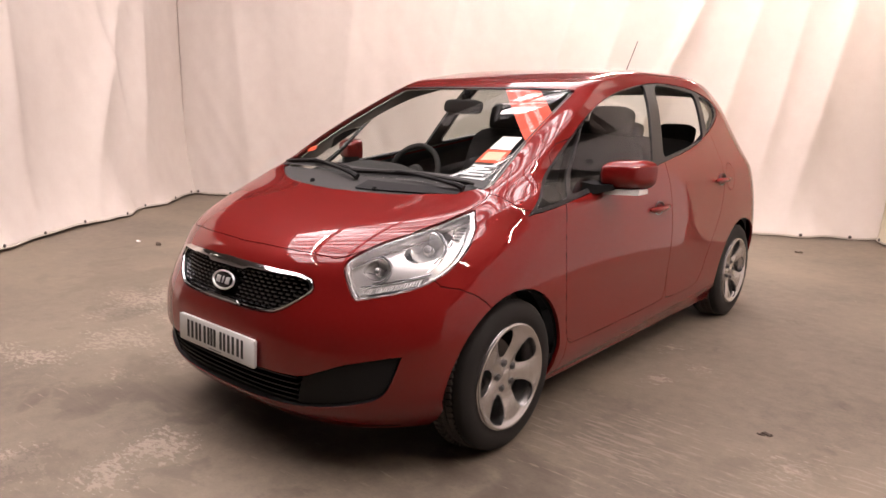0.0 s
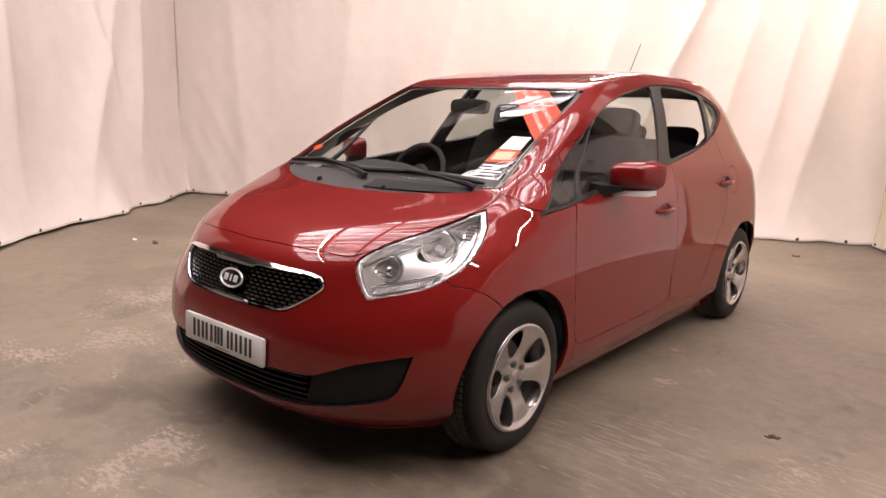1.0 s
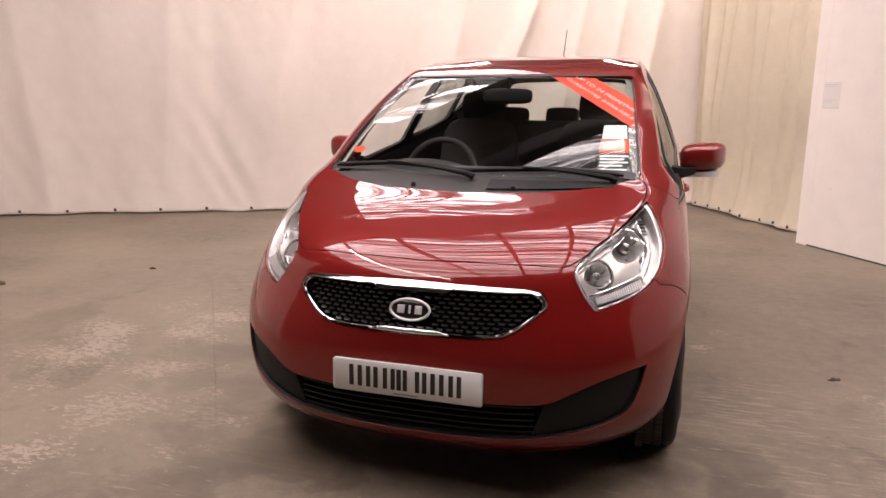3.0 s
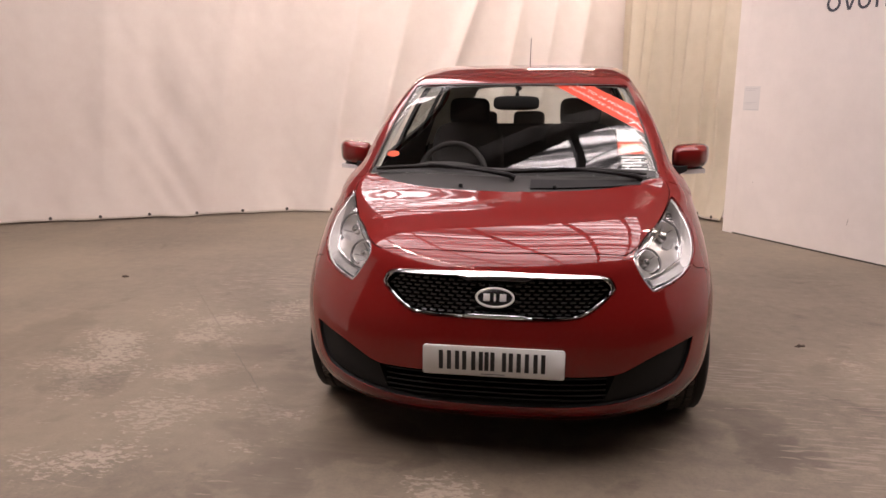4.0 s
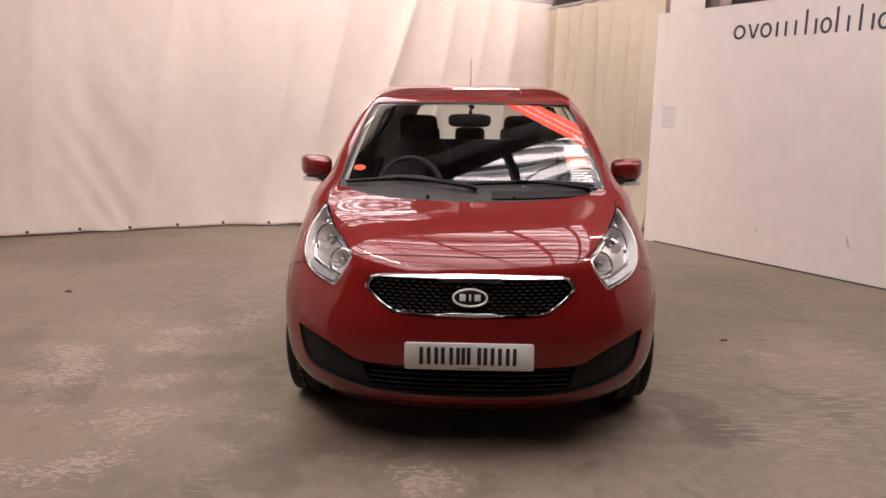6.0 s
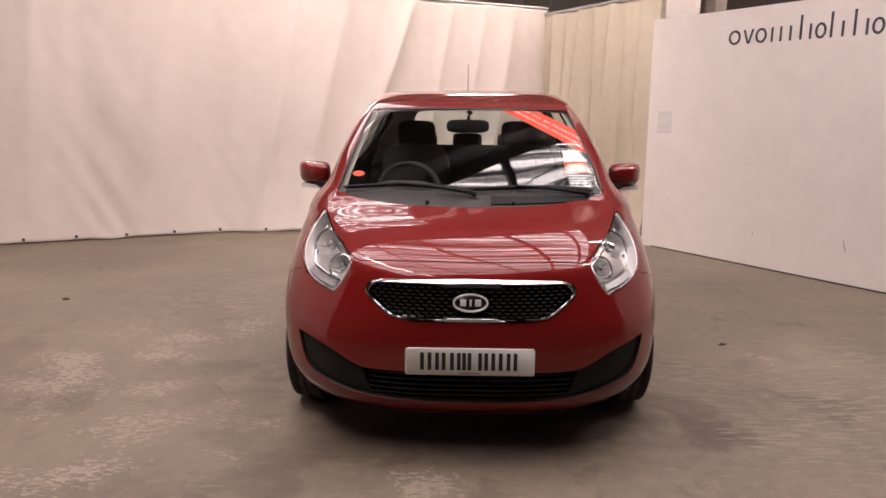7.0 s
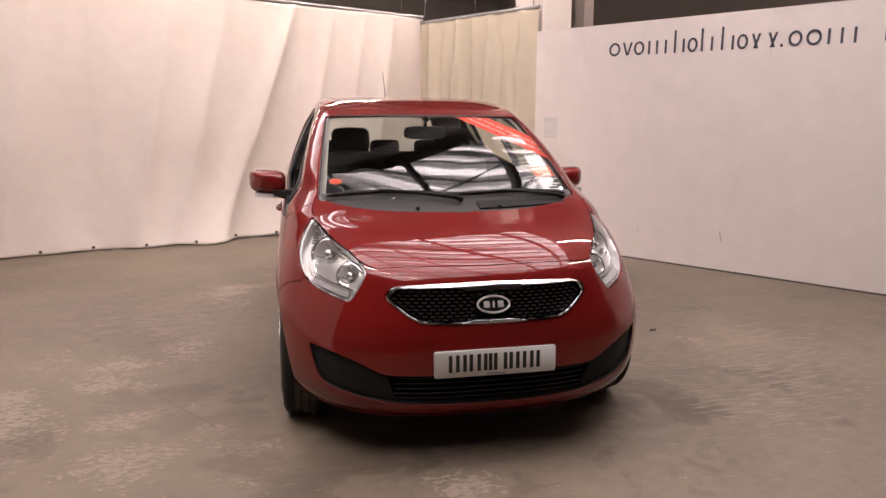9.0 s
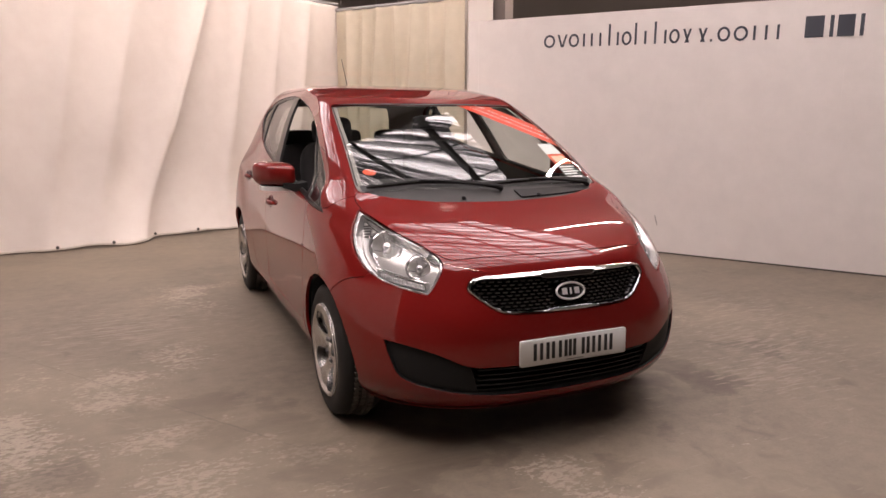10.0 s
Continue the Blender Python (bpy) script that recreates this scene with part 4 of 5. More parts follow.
# door handles
for side in (1, -1):
    for y, z in ((2.08, 0.864), (3.01, 0.952)):
        handle = tagged(new("door_handle"), "red pull handle over a recess with painted shade")
        handle.parent = car
        x = 0.866 if y < 2.5 else 0.860
        # Shallow dish; the darker red paints the shade behind the grip.
        bm = bmesh.new()
        loft(bm, [[(side * (x + k), y + r * 0.058 * math.cos(a), z + r * 0.036 * math.sin(a)) for a in np.linspace(0, 2 * math.pi, 24, endpoint=False)] for k, r in ((-0.012, 1), (0.0025, 1), (0.0015, 0.85), (-0.010, 0.6))])
        part("recess", bm, RECESS_SHADE, handle)
        bm = bmesh.new()
        loft(bm, [[(side * (x + out + 0.013 * math.cos(a) * f), yy, z + 0.015 * math.sin(a) * f) for a in np.linspace(0, 2 * math.pi, 14, endpoint=False)]
                  for yy, out, f in ((y - 0.115, 0.004, 0.45), (y - 0.10, 0.008, 0.85), (y - 0.05, 0.020, 1.0), (y + 0.02, 0.022, 1.0), (y + 0.07, 0.014, 1.0), (y + 0.10, 0.008, 0.9), (y + 0.115, 0.003, 0.45))])
        part("grip", bm, PAINT, handle)

# wheels
def rim_place(s, w):
    """The face of the alloy: s the turn, w the distance from the hub."""
    s, w = np.asarray(s, float), np.asarray(w, float)
    spoke = np.cos(5 * s)
    dish = 0.020 * np.clip((w - 0.05) / 0.15, 0, 1) ** 2 - 0.006 * bell(w, 0.09, 0.03) + 0.007 * spoke * bell(w, 0.13, 0.05) + 0.012 * bell(w, 0.212, 0.008)
    return np.stack([w * np.sin(s), w * np.cos(s), dish], -1)


def rim_normal(s, w):
    e = 1e-3
    n = np.cross(rim_place(s + e, w) - rim_place(s - e, w), rim_place(s, np.asarray(w) + e) - rim_place(s, np.asarray(w) - e))
    n *= np.sign(n[..., 2:3])
    return n / np.linalg.norm(n, axis=-1, keepdims=True)


disc = Sheet(rim_place, rim_normal, np.linspace(0, 2 * math.pi, 121), np.r_[0.004, np.linspace(0.02, 0.219, 25)])
HOLES = []
for k in range(5):
    a = math.radians(72 * k + 36)
    outline = rounded([(-0.011, 0.084), (0.011, 0.084), (0.034, 0.110), (0.052, 0.150), (0.052, 0.184), (0.022, 0.199), (-0.022, 0.199), (-0.052, 0.184), (-0.052, 0.150), (-0.034, 0.110)], 2)
    HOLES.append([(u * math.cos(a) + v * math.sin(a), -u * math.sin(a) + v * math.cos(a)) for u, v in outline])
for loop in HOLES:
    disc.cut(loop, TOP, lambda c: True)
disc.settle()
for loop in HOLES:
    disc.mark("hole", loop, TOP, lambda m: m[:, 2] > -1)
disc.mark("face", [(-1, -1), (1, -1), (1, 1), (-1, 1)], TOP, lambda m: m[:, 2] > -1)
face_ob = disc.panel("spoke_face", ("face",), SILVER, None, 1, gap=0.0, bevel=0.004, lip=0.024)
face_mesh = face_ob.data
bpy.data.objects.remove(face_ob)

bm = bmesh.new()
spin(bm, [(0.219, 0.015), (0.222, 0.020), (0.217, 0.0245), (0.211, 0.020), (0.207, -0.02), (0.185, -0.10), (0.196, -0.165), (0.212, -0.17)], 72)
bmesh.ops.recalc_face_normals(bm, faces=bm.faces[:])
for f in bm.faces:
    f.smooth = True
barrel_mesh = bpy.data.meshes.new("rim_barrel")
bm.to_mesh(barrel_mesh)
bm.free()
bm = bmesh.new()
outline = [(0.212, 0.012), (0.226, 0.020), (0.245, 0.0245), (0.275, 0.0225), (0.298, 0.012), (0.307, 0.002)]
for h0 in (-0.030, -0.063, -0.096, -0.129):
    outline += [(0.3085, h0 + 0.0075), (0.3085, h0 + 0.0040), (0.3035, h0 + 0.0035), (0.3035, h0 - 0.0035), (0.3085, h0 - 0.0040)]
outline += [(0.308, -0.157), (0.298, -0.170), (0.270, -0.181), (0.235, -0.182), (0.206, -0.172)]
spin(bm, outline, 96)
bmesh.ops.recalc_face_normals(bm, faces=bm.faces[:])
for f in bm.faces:
    f.smooth = True
for e in bm.edges:
    if len(e.link_faces) == 2 and e.calc_face_angle(0) > 0.8:
        e.smooth = False
tyre_mesh = bpy.data.meshes.new("tyre")
bm.to_mesh(tyre_mesh)
bm.free()
for side in (1, -1):
    for yc, turn in ((0.765, -6), (3.38, 40)):
        wheel = tagged(new("wheel"), "silver five-spoke alloy wheel with black tyre")
        wheel.parent = car
        wheel.matrix_basis = Matrix.Translation((side * 0.848, yc, 0.3115)) @ pose(0, 0, 0, 0, 90 * side, 0) @ pose(0, 0, 0, 0, 0, turn)
        link("tyre", tyre_mesh, RUBBER, wheel)
        rim = link("rim", barrel_mesh, SILVER, wheel)
        link("spoke_face", face_mesh, SILVER, rim)
        bm = bmesh.new()
        for k in range(72):
            m = pose(0, 0, 0, 0, 0, k * 360 / 72)
            box(bm, 0.3075, 0, -0.011, 0.012, 0.0190, 0.026, m @ Matrix.Translation((-0.0010, 0, 0.0)) @ pose(0, 0, 0, 8, 12, 0))
            box(bm, 0.3085, 0, -0.0465, 0.012, 0.0195, 0.0245, m @ pose(0, 0, 0, 14, 0, 0))
            box(bm, 0.3085, 0, -0.1125, 0.012, 0.0195, 0.0245, m @ pose(0, 0, 0, -14, 0, 0))
            box(bm, 0.3085, 0, -0.0795, 0.012, 0.0235, 0.0245, m)
            box(bm, 0.3075, 0, -0.147, 0.012, 0.0190, 0.026, m @ pose(0, 0, 0, -8, -6, 0))
        part("tread", bm, TREAD, wheel, smooth=0)
        bm = bmesh.new()
        spin(bm, [(0.0001, 0.004), (0.022, 0.0035), (0.027, 0.001), (0.028, -0.01)], 32)
        part("centre_cap", bm, SILVER, rim)
        for k in range(5):
            a = math.radians(72 * k + 36)
            bm = bmesh.new()
            spin(bm, [(0.0001, 0.006), (0.0075, 0.006), (0.0095, 0.003), (0.0095, -0.01)], 6, Matrix.Translation((0.054 * math.sin(a), 0.054 * math.cos(a), 0)))
            part("wheel_nut", bm, NUT, rim)
            bm = bmesh.new()
            spin(bm, [(0.0105, -0.0008), (0.0150, -0.0005), (0.0150, -0.004)], 20, Matrix.Translation((0.054 * math.sin(a), 0.054 * math.cos(a), 0.0)))
            part("nut_seat", bm, NUT, rim)
        bm = bmesh.new()
        spin(bm, [(0.0001, -0.060), (0.070, -0.060), (0.072, -0.072), (0.135, -0.072), (0.135, -0.084), (0.0001, -0.084)], 48)
        part("brake_disc", bm, STEEL, wheel)
        bm = bmesh.new()
        spin(bm, [(0.0001, -0.10), (0.195, -0.10), (0.195, -0.104), (0.0001, -0.104)], 40)
        part("backplate", bm, DARK, wheel)

# aerial, washers, wipers
bm = bmesh.new()
tube(bm, [(0, 3.28, 1.585), (0, 3.30, 1.598), (0, 3.315, 1.612)], [0.020, 0.016, 0.008])
aerial = part("aerial", bm, PLASTIC, car)
bm = bmesh.new()
tube(bm, [(0, 3.31, 1.606), (0, 3.37, 1.69), (0, 3.47, 1.835)], [0.004, 0.0028, 0.0022], 8)
part("mast", bm, PLASTIC, aerial)
for x in (0.206, -0.206):
    bm = bmesh.new()
    p = at_nose(x, 1.012, -0.002)
    loft(bm, [[(p.x + u * k, p.y + v * k, p.z + h) for u, v in rounded([(-0.009, -0.012), (0.009, -0.012), (0.009, 0.010), (-0.009, 0.010)], 1)] for k, h in ((1, -0.005), (1, 0.006), (0.6, 0.012))])
    part("washer_jet", bm, PLASTIC, car)
SILL = lambda x: float(np.interp(abs(x), [0, 0.36, 0.6, 0.672], [1.050, 1.056, 1.046, 1.039]))
for x0, x1, xa, up in ((-0.63, -0.06, 0.03, 0.010), (-0.10, 0.61, 0.585, 0.004)):
    bm = bmesh.new()
    along = np.linspace(x0, x1, 21)
    line = [at_nose(float(x), SILL(x) + up + 0.007 * math.sin(math.pi * (x - x0) / (x1 - x0)), 0.011) for x in along]
    loft(bm, [[p + Vector((0, -0.004 * k, -0.010 * k)), p + Vector((0, -0.009 * k, 0.002 * k)), p + Vector((0, -0.003 * k, 0.009 * k)), p + Vector((0, 0.004 * k, 0.002 * k))] for p, k in zip(line, [0.5] + [1.0] * 19 + [0.5])])
    wiper = part("wiper", bm, RUBBER, car, "black wiper resting at the screen base", smooth=0)
    bm = bmesh.new()
    mid = line[9]
    root = at_nose(xa, SILL(xa) - 0.014, 0.008)
    pts = [root, root.lerp(mid, 0.07) + Vector((0, -0.008, 0.010))] + [root.lerp(mid, k) + Vector((0, -0.012, 0.010 + 0.004 * math.sin(math.pi * k))) for k in (0.3, 0.55, 0.8)] + [mid + Vector((0, -0.010, 0.008))]
    tube(bm, pts, [0.015, 0.012, 0.0075, 0.0070, 0.0065, 0.0060], 8)
    part("wiper_arm", bm, PLASTIC, wiper)
# black printed band round the glass
bands = [[(float(x), SILL(x) + 0.001, SILL(x) + 0.026) for x in np.linspace(-0.655, 0.655, 41)], [(float(x), 1.4545, 1.4625 - 0.008 * (abs(x) / 0.57) ** 4) for x in np.linspace(-0.565, 0.565, 31)]]
for band in bands:
    bm = bmesh.new()
    rows = [[bm.verts.new(at_nose(x, z, 0.0008)) for x, z in side_row] for side_row in ([(x, a) for x, a, b in band], [(x, a * 0.5 + b * 0.5) for x, a, b in band], [(x, b) for x, a, b in band])]
    for r0, r1 in zip(rows, rows[1:]):
        for i in range(len(r0) - 1):
            bm.faces.new((r0[i], r0[i + 1], r1[i + 1], r1[i]))
    part("black_band", bm, INK, windscreen)
for side in (1, -1):
    bm = bmesh.new()
    edge_x = lambda z: float(np.interp(z, [1.036, 1.09, 1.18, 1.33, 1.445], [0.670, 0.667, 0.649, 0.616, 0.588]))
    rows = [[bm.verts.new(at_nose(side * (edge_x(z) - d), float(z), 0.0008)) for z in np.linspace(1.065, 1.44, 25)] for d in (0.002, 0.005, 0.009)]
    for r0, r1 in zip(rows, rows[1:]):
        for i in range(24):
            bm.faces.new((r0[i], r0[i + 1], r1[i + 1], r1[i]))
    part("black_band", bm, INK, windscreen)
bm = bmesh.new()
xs = np.linspace(0.10, 0.58, 15)
loft(bm, [[at_nose(x, 1.008 + 0.012 * (x / 0.6) ** 2, 0.0015), at_nose(x, 1.036 - 0.002 * (x / 0.6) ** 2, 0.0015), at_nose(x, 1.030, -0.01), at_nose(x, 1.013, -0.01)] for x in xs])
part("air_vent", bm, PLASTIC, car, "black louvred air vent in the cowl")

# films and cards in the windscreen
banner = patch("window_banner", [(0.184, 1.462), (0.405, 1.451), (0.630, 1.334), (0.637, 1.222)], BANNER_RED, windscreen, -0.005, 10, 10, "red banner strip with white lettering")


def lettering(name, text, origin, right, up, size, material, parent, lift):
    """Letters laid on the windscreen: origin, right and up in width and height."""
    font = bpy.data.curves.new(name, "FONT")
    font.body, font.size, font.align_x, font.align_y = text, size, "CENTER", "CENTER"
    font.resolution_u = 3
    ob = bpy.data.objects.new(name, font)
    me = bpy.data.meshes.new_from_object(ob)
    for v in me.vertices:
        x, z = Vector(origin) + v.co.x * Vector(right) + v.co.y * Vector(up)
        v.co = at_nose(x, z, lift)
    bpy.data.objects.remove(ob)
    bpy.data.curves.remove(font)
    return link(name, me, material, parent)


lettering("lettering", "UP TO 24 MONTHS", (0.466, 1.378), (0.86, -0.455), (0.50, 0.255), 0.041, LETTER_WHITE, windscreen, -0.0035)
lettering("lettering", "GUARANTEE AVAILABLE", (0.444, 1.357), (0.86, -0.455), (0.50, 0.255), 0.037, LETTER_WHITE, windscreen, -0.0035)
notice = patch("price_card", [(0.498, 1.242), (0.594, 1.242), (0.605, 1.190), (0.500, 1.190)], CARD_WHITE, windscreen, -0.006, 6, 3, "white card over red and black notice")
patch("red_panel", [(0.496, 1.188), (0.612, 1.188), (0.620, 1.138), (0.500, 1.138)], NOTICE_RED, windscreen, -0.006, 6, 3)
patch("pale_panel", [(0.512, 1.178), (0.598, 1.180), (0.602, 1.150), (0.516, 1.146)], NOTICE_PALE, windscreen, -0.0045, 6, 3)
patch("dark_panel", [(0.500, 1.136), (0.621, 1.136), (0.640, 1.072), (0.504, 1.072)], INK, windscreen, -0.006, 6, 3)
for k, z in enumerate((1.128, 1.117, 1.106, 1.095, 1.081)):
    patch("text_bar", [(0.508, z), (0.618 - 0.02 * (k % 2), z), (0.62 - 0.02 * (k % 2), z - 0.006), (0.508, z - 0.006)], LETTER_WHITE, windscreen, -0.0045, 6, 1)
bm = bmesh.new()
ring = [at_nose(-0.578 + 0.032 * math.cos(a), 1.128 + 0.013 * math.sin(a), -0.006) for a in np.linspace(0, 2 * math.pi, 28, endpoint=False)]
bm.faces.new([bm.verts.new(p) for p in ring])
part("round_sticker", bm, NOTICE_RED, windscreen, "small round red sticker")

# cabin
bm = bmesh.new()
dash = []
for x in np.linspace(-0.70, 0.70, 23):
    back = 0.16 * (abs(x) / 0.70) ** 3
    hood = 0.030 * math.exp(-(((x + 0.36) / 0.17) ** 4))
    dash.append([(x, y + back * (y < 1.1), z + (hood if y > 1.0 else 0)) for y, z in ((0.80, 0.97), (0.95, 1.005), (1.08, 1.025), (1.20, 1.035), (1.30, 1.02), (1.36, 0.97), (1.36, 0.75), (1.30, 0.45), (0.80, 0.45))])
loft(bm, dash)
part("dashboard", bm, CABIN, car, "dark grey moulded dashboard")
steer = Matrix.Translation((-0.36, 1.49, 0.965)) @ pose(0, 0, 0, 64, 0, 0)
bm = bmesh.new()
tube(bm, [steer @ Vector((0.185 * math.cos(a), 0.185 * math.sin(a), 0)) for a in np.linspace(0, 2 * math.pi, 48, endpoint=False)], 0.016, 10, True)
wheel_rim = part("steering_wheel", bm, CABIN, car)
bm = bmesh.new()
spin(bm, [(0.0001, 0.015), (0.06, 0.010), (0.075, -0.01), (0.06, -0.05), (0.03, -0.25), (0.0001, -0.25)], 24, steer)
part("hub", bm, CABIN, wheel_rim)
for a in (0, math.pi, -math.pi / 2):
    bm = bmesh.new()
    tube(bm, [steer @ Vector((0.05 * math.cos(a), 0.05 * math.sin(a), -0.01)), steer @ Vector((0.183 * math.cos(a), 0.183 * math.sin(a), 0))], [0.022, 0.012], 8)
    part("spoke", bm, CABIN, wheel_rim)


def cushion(bm, m, sx, sy, sz, power=0.45, n=20):
    """A padded block: a squared-off ball."""
    rings = []
    for b in np.linspace(-math.pi / 2 + 0.05, math.pi / 2 - 0.05, 13):
        cb, sb = math.copysign(abs(math.cos(b)) ** power, math.cos(b)), math.copysign(abs(math.sin(b)) ** power, math.sin(b))
        rings.append([m @ Vector((sx * cb * math.copysign(abs(math.cos(a)) ** power, math.cos(a)), sy * cb * math.copysign(abs(math.sin(a)) ** power, math.sin(a)), sz * sb)) for a in np.linspace(0, 2 * math.pi, n, endpoint=False)])
    return loft(bm, rings)


for x in (0.37, -0.37):
    chair = tagged(new("front_seat"), "black cloth front seat with headrest")
    chair.parent = car
    for name, m, sx, sy, sz in (("seat_cushion", pose(x, 1.98, 0.60, 8), 0.25, 0.27, 0.09), ("backrest", pose(x, 2.30, 0.90, -20), 0.245, 0.075, 0.33),
                                ("headrest", pose(x, 2.44, 1.285, -14), 0.135, 0.055, 0.092)):
        bm = bmesh.new()
        cushion(bm, m, sx, sy, sz)
        part(name, bm, CLOTH, chair, smooth=60)
bench = tagged(new("rear_seat"), "black cloth rear bench with headrests")
bench.parent = car
bm = bmesh.new()
cushion(bm, pose(0, 2.95, 0.62, 6), 0.62, 0.26, 0.10)
part("seat_cushion", bm, CLOTH, bench, smooth=60)
bm = bmesh.new()
cushion(bm, pose(0, 3.25, 0.90, -22), 0.62, 0.075, 0.28, 0.35)
part("backrest", bm, CLOTH, bench, smooth=60)
for x in (-0.38, 0.0, 0.38):
    bm = bmesh.new()
    cushion(bm, pose(x, 3.40, 1.20, -14), 0.125, 0.05, 0.065)
    part("headrest", bm, CLOTH, bench, smooth=60)
bm = bmesh.new()
box(bm, 0, 3.72, 0.72, 1.30, 0.5, 0.50, bevel=0.05)
part("boot_trim", bm, CABIN, car)
inside_mirror = new("rear_view_mirror")
inside_mirror.parent = car
tagged(inside_mirror, "black rear-view mirror on a stem")
bm = bmesh.new()
cushion(bm, pose(-0.01, 1.505, 1.358, -10), 0.125, 0.022, 0.038, 0.5, 28)
part("mirror_shell", bm, PLASTIC, inside_mirror, smooth=60)
bm = bmesh.new()
tube(bm, [(-0.01, 1.51, 1.375), (-0.005, 1.50, 1.41), (0, 1.52, 1.437)], [0.010, 0.011, 0.020], 10)
part("stem", bm, PLASTIC, inside_mirror)


# ---------- the bay ----------
ALONG, ACROSS = Vector((0.905, 0.425)), Vector((-0.425, 0.905))  # the shed's two directions


def spot(a, b, z):
    """A place from distances along and across the shed."""
    p = float(a) * ALONG + float(b) * ACROSS
    return Vector((p.x, p.y, z))


SHED = Matrix.Rotation(math.atan2(0.425, 0.905), 4, "Z")


def slab(name, a0, a1, b0, b1, z0, z1, material, kind="structure", parent=None, bevel=0.0, label="", category=""):
    bm = bmesh.new()
    box(bm, (a0 + a1) / 2, (b0 + b1) / 2, (z0 + z1) / 2, a1 - a0, b1 - b0, z1 - z0, SHED, bevel)
    ob = part(name, bm, material, parent, smooth=0)
    return tagged(ob, label, category, "", kind if parent is None else "")


# floor
bm = bmesh.new()
corners = [spot(a, b, 0) for a, b in ((-12, -14), (16, -14), (16, 18), (-12, 18))]
bm.faces.new([bm.verts.new(p) for p in corners])
tagged(part("floor", bm, CONCRETE, smooth=0), "worn grey-brown concrete floor with pale flakes and oil stains", "floor", "", "structure")

# shed shell
ROOF_Z = 6.0
slab("wall_west", -12.2, -12, -14, 18, 0, 7, SHED_WALL)
slab("wall_east", 16, 16.2, -14, 18, 0, 7, SHED_WALL)
slab("wall_south", -12, 16, -14.2, -14, 0, 7, SHED_WALL)
slab("wall_north", -12, 16, 18, 18.2, 0, 7, SHED_WALL)
# roof sheets with openings for the roof lights
LIGHTS = ((-4.2, 4.85, -2.4, 3.72), (-1.25, 2.0, 5.35, 9.2))
bm = bmesh.new()
bs = [-14, -2.4, 3.72, 5.35, 9.2, 18]
for b0, b1 in zip(bs, bs[1:]):
    hole = [l for l in LIGHTS if abs(l[2] - b0) < 0.01]
    spans = [(-12, hole[0][0]), (hole[0][1], 16)] if hole else [(-12, 16)]
    for a0, a1 in spans:
        box(bm, (a0 + a1) / 2, (b0 + b1) / 2, ROOF_Z + 0.1, a1 - a0, b1 - b0, 0.08, SHED)
tagged(part("ceiling", bm, ROOF_SHEET, smooth=0), "", "", "", "structure")
for a0, a1, b0, b1 in LIGHTS:
    lights = tagged(new("roof_light"), "translucent corrugated roof light between dark purlins", "roof light", "roof lights")
    wide, n = 0.62, int((b1 - b0) / 0.62)
    step = (b1 - b0) / n
    for k in range(n):
        b = b0 + (k + 0.5) * step
        bm = bmesh.new()
        # corrugated sheet
        cols = np.linspace(-step * 0.5, step * 0.5, 13)
        rows = [[SHED @ Vector((a, b + d, ROOF_Z + 0.06 + 0.02 * math.cos(d / step * 4 * math.pi))) for d in cols] for a in (a0, a1)]
        vs = [[bm.verts.new(p) for p in r] for r in rows]
        for i in range(12):
            bm.faces.new((vs[0][i], vs[0][i + 1], vs[1][i + 1], vs[1][i]))
        part("sheet", bm, SKYLIGHT, lights)
        slab("purlin", a0, a1, b0 + k * step - 0.012, b0 + k * step + 0.012, ROOF_Z + 0.02, ROOF_Z + 0.05, STEELWORK, parent=lights)
    for a in np.arange(2.35 + 1.63, a0 - 0.1, -1.63) if a1 > 4 else (a0, a1):
        slab("rafter", a - 0.05, a + 0.05, b0, b1, ROOF_Z - 0.24, ROOF_Z - 0.10, STEELWORK, parent=lights)
for b in (-6.6, -3.9, 4.0, 5.1, 12):
    slab("beam", -12, 16, b - 0.1, b + 0.1, ROOF_Z - 0.45, ROOF_Z - 0.02, STEELWORK, kind="", label="dark steel roof beam under the ceiling", category="beam")
for a in (-8.0, 6.5, 11.5):
    slab("beam", a - 0.1, a + 0.1, -14, 18, ROOF_Z - 0.62, ROOF_Z - 0.46, STEELWORK, kind="", label="dark steel roof beam under the ceiling", category="beam")

# strip lamps: a row before the back curtain, one under the roof light, some in the next bay, and an added pair
LAMPS = [(a, 4.9, 4.7, 0) for a in np.arange(-0.70, 5.2, 1.95)] + [(-2.4, b, 5.3, 90) for b in (-2.0, -0.2, 1.6)]
# The pair at -1.5 is unseen fill, added to brighten floor and bumper.
LAMPS += [(a, 1.6, 5.3, 0) for a in (5.2, 7.0, 8.8)] + [(a, -1.5, 5.3, 0) for a in (4.9, 6.7)] + [(a, 10.6, 4.6, 0) for a in (1.4, 5.4)]
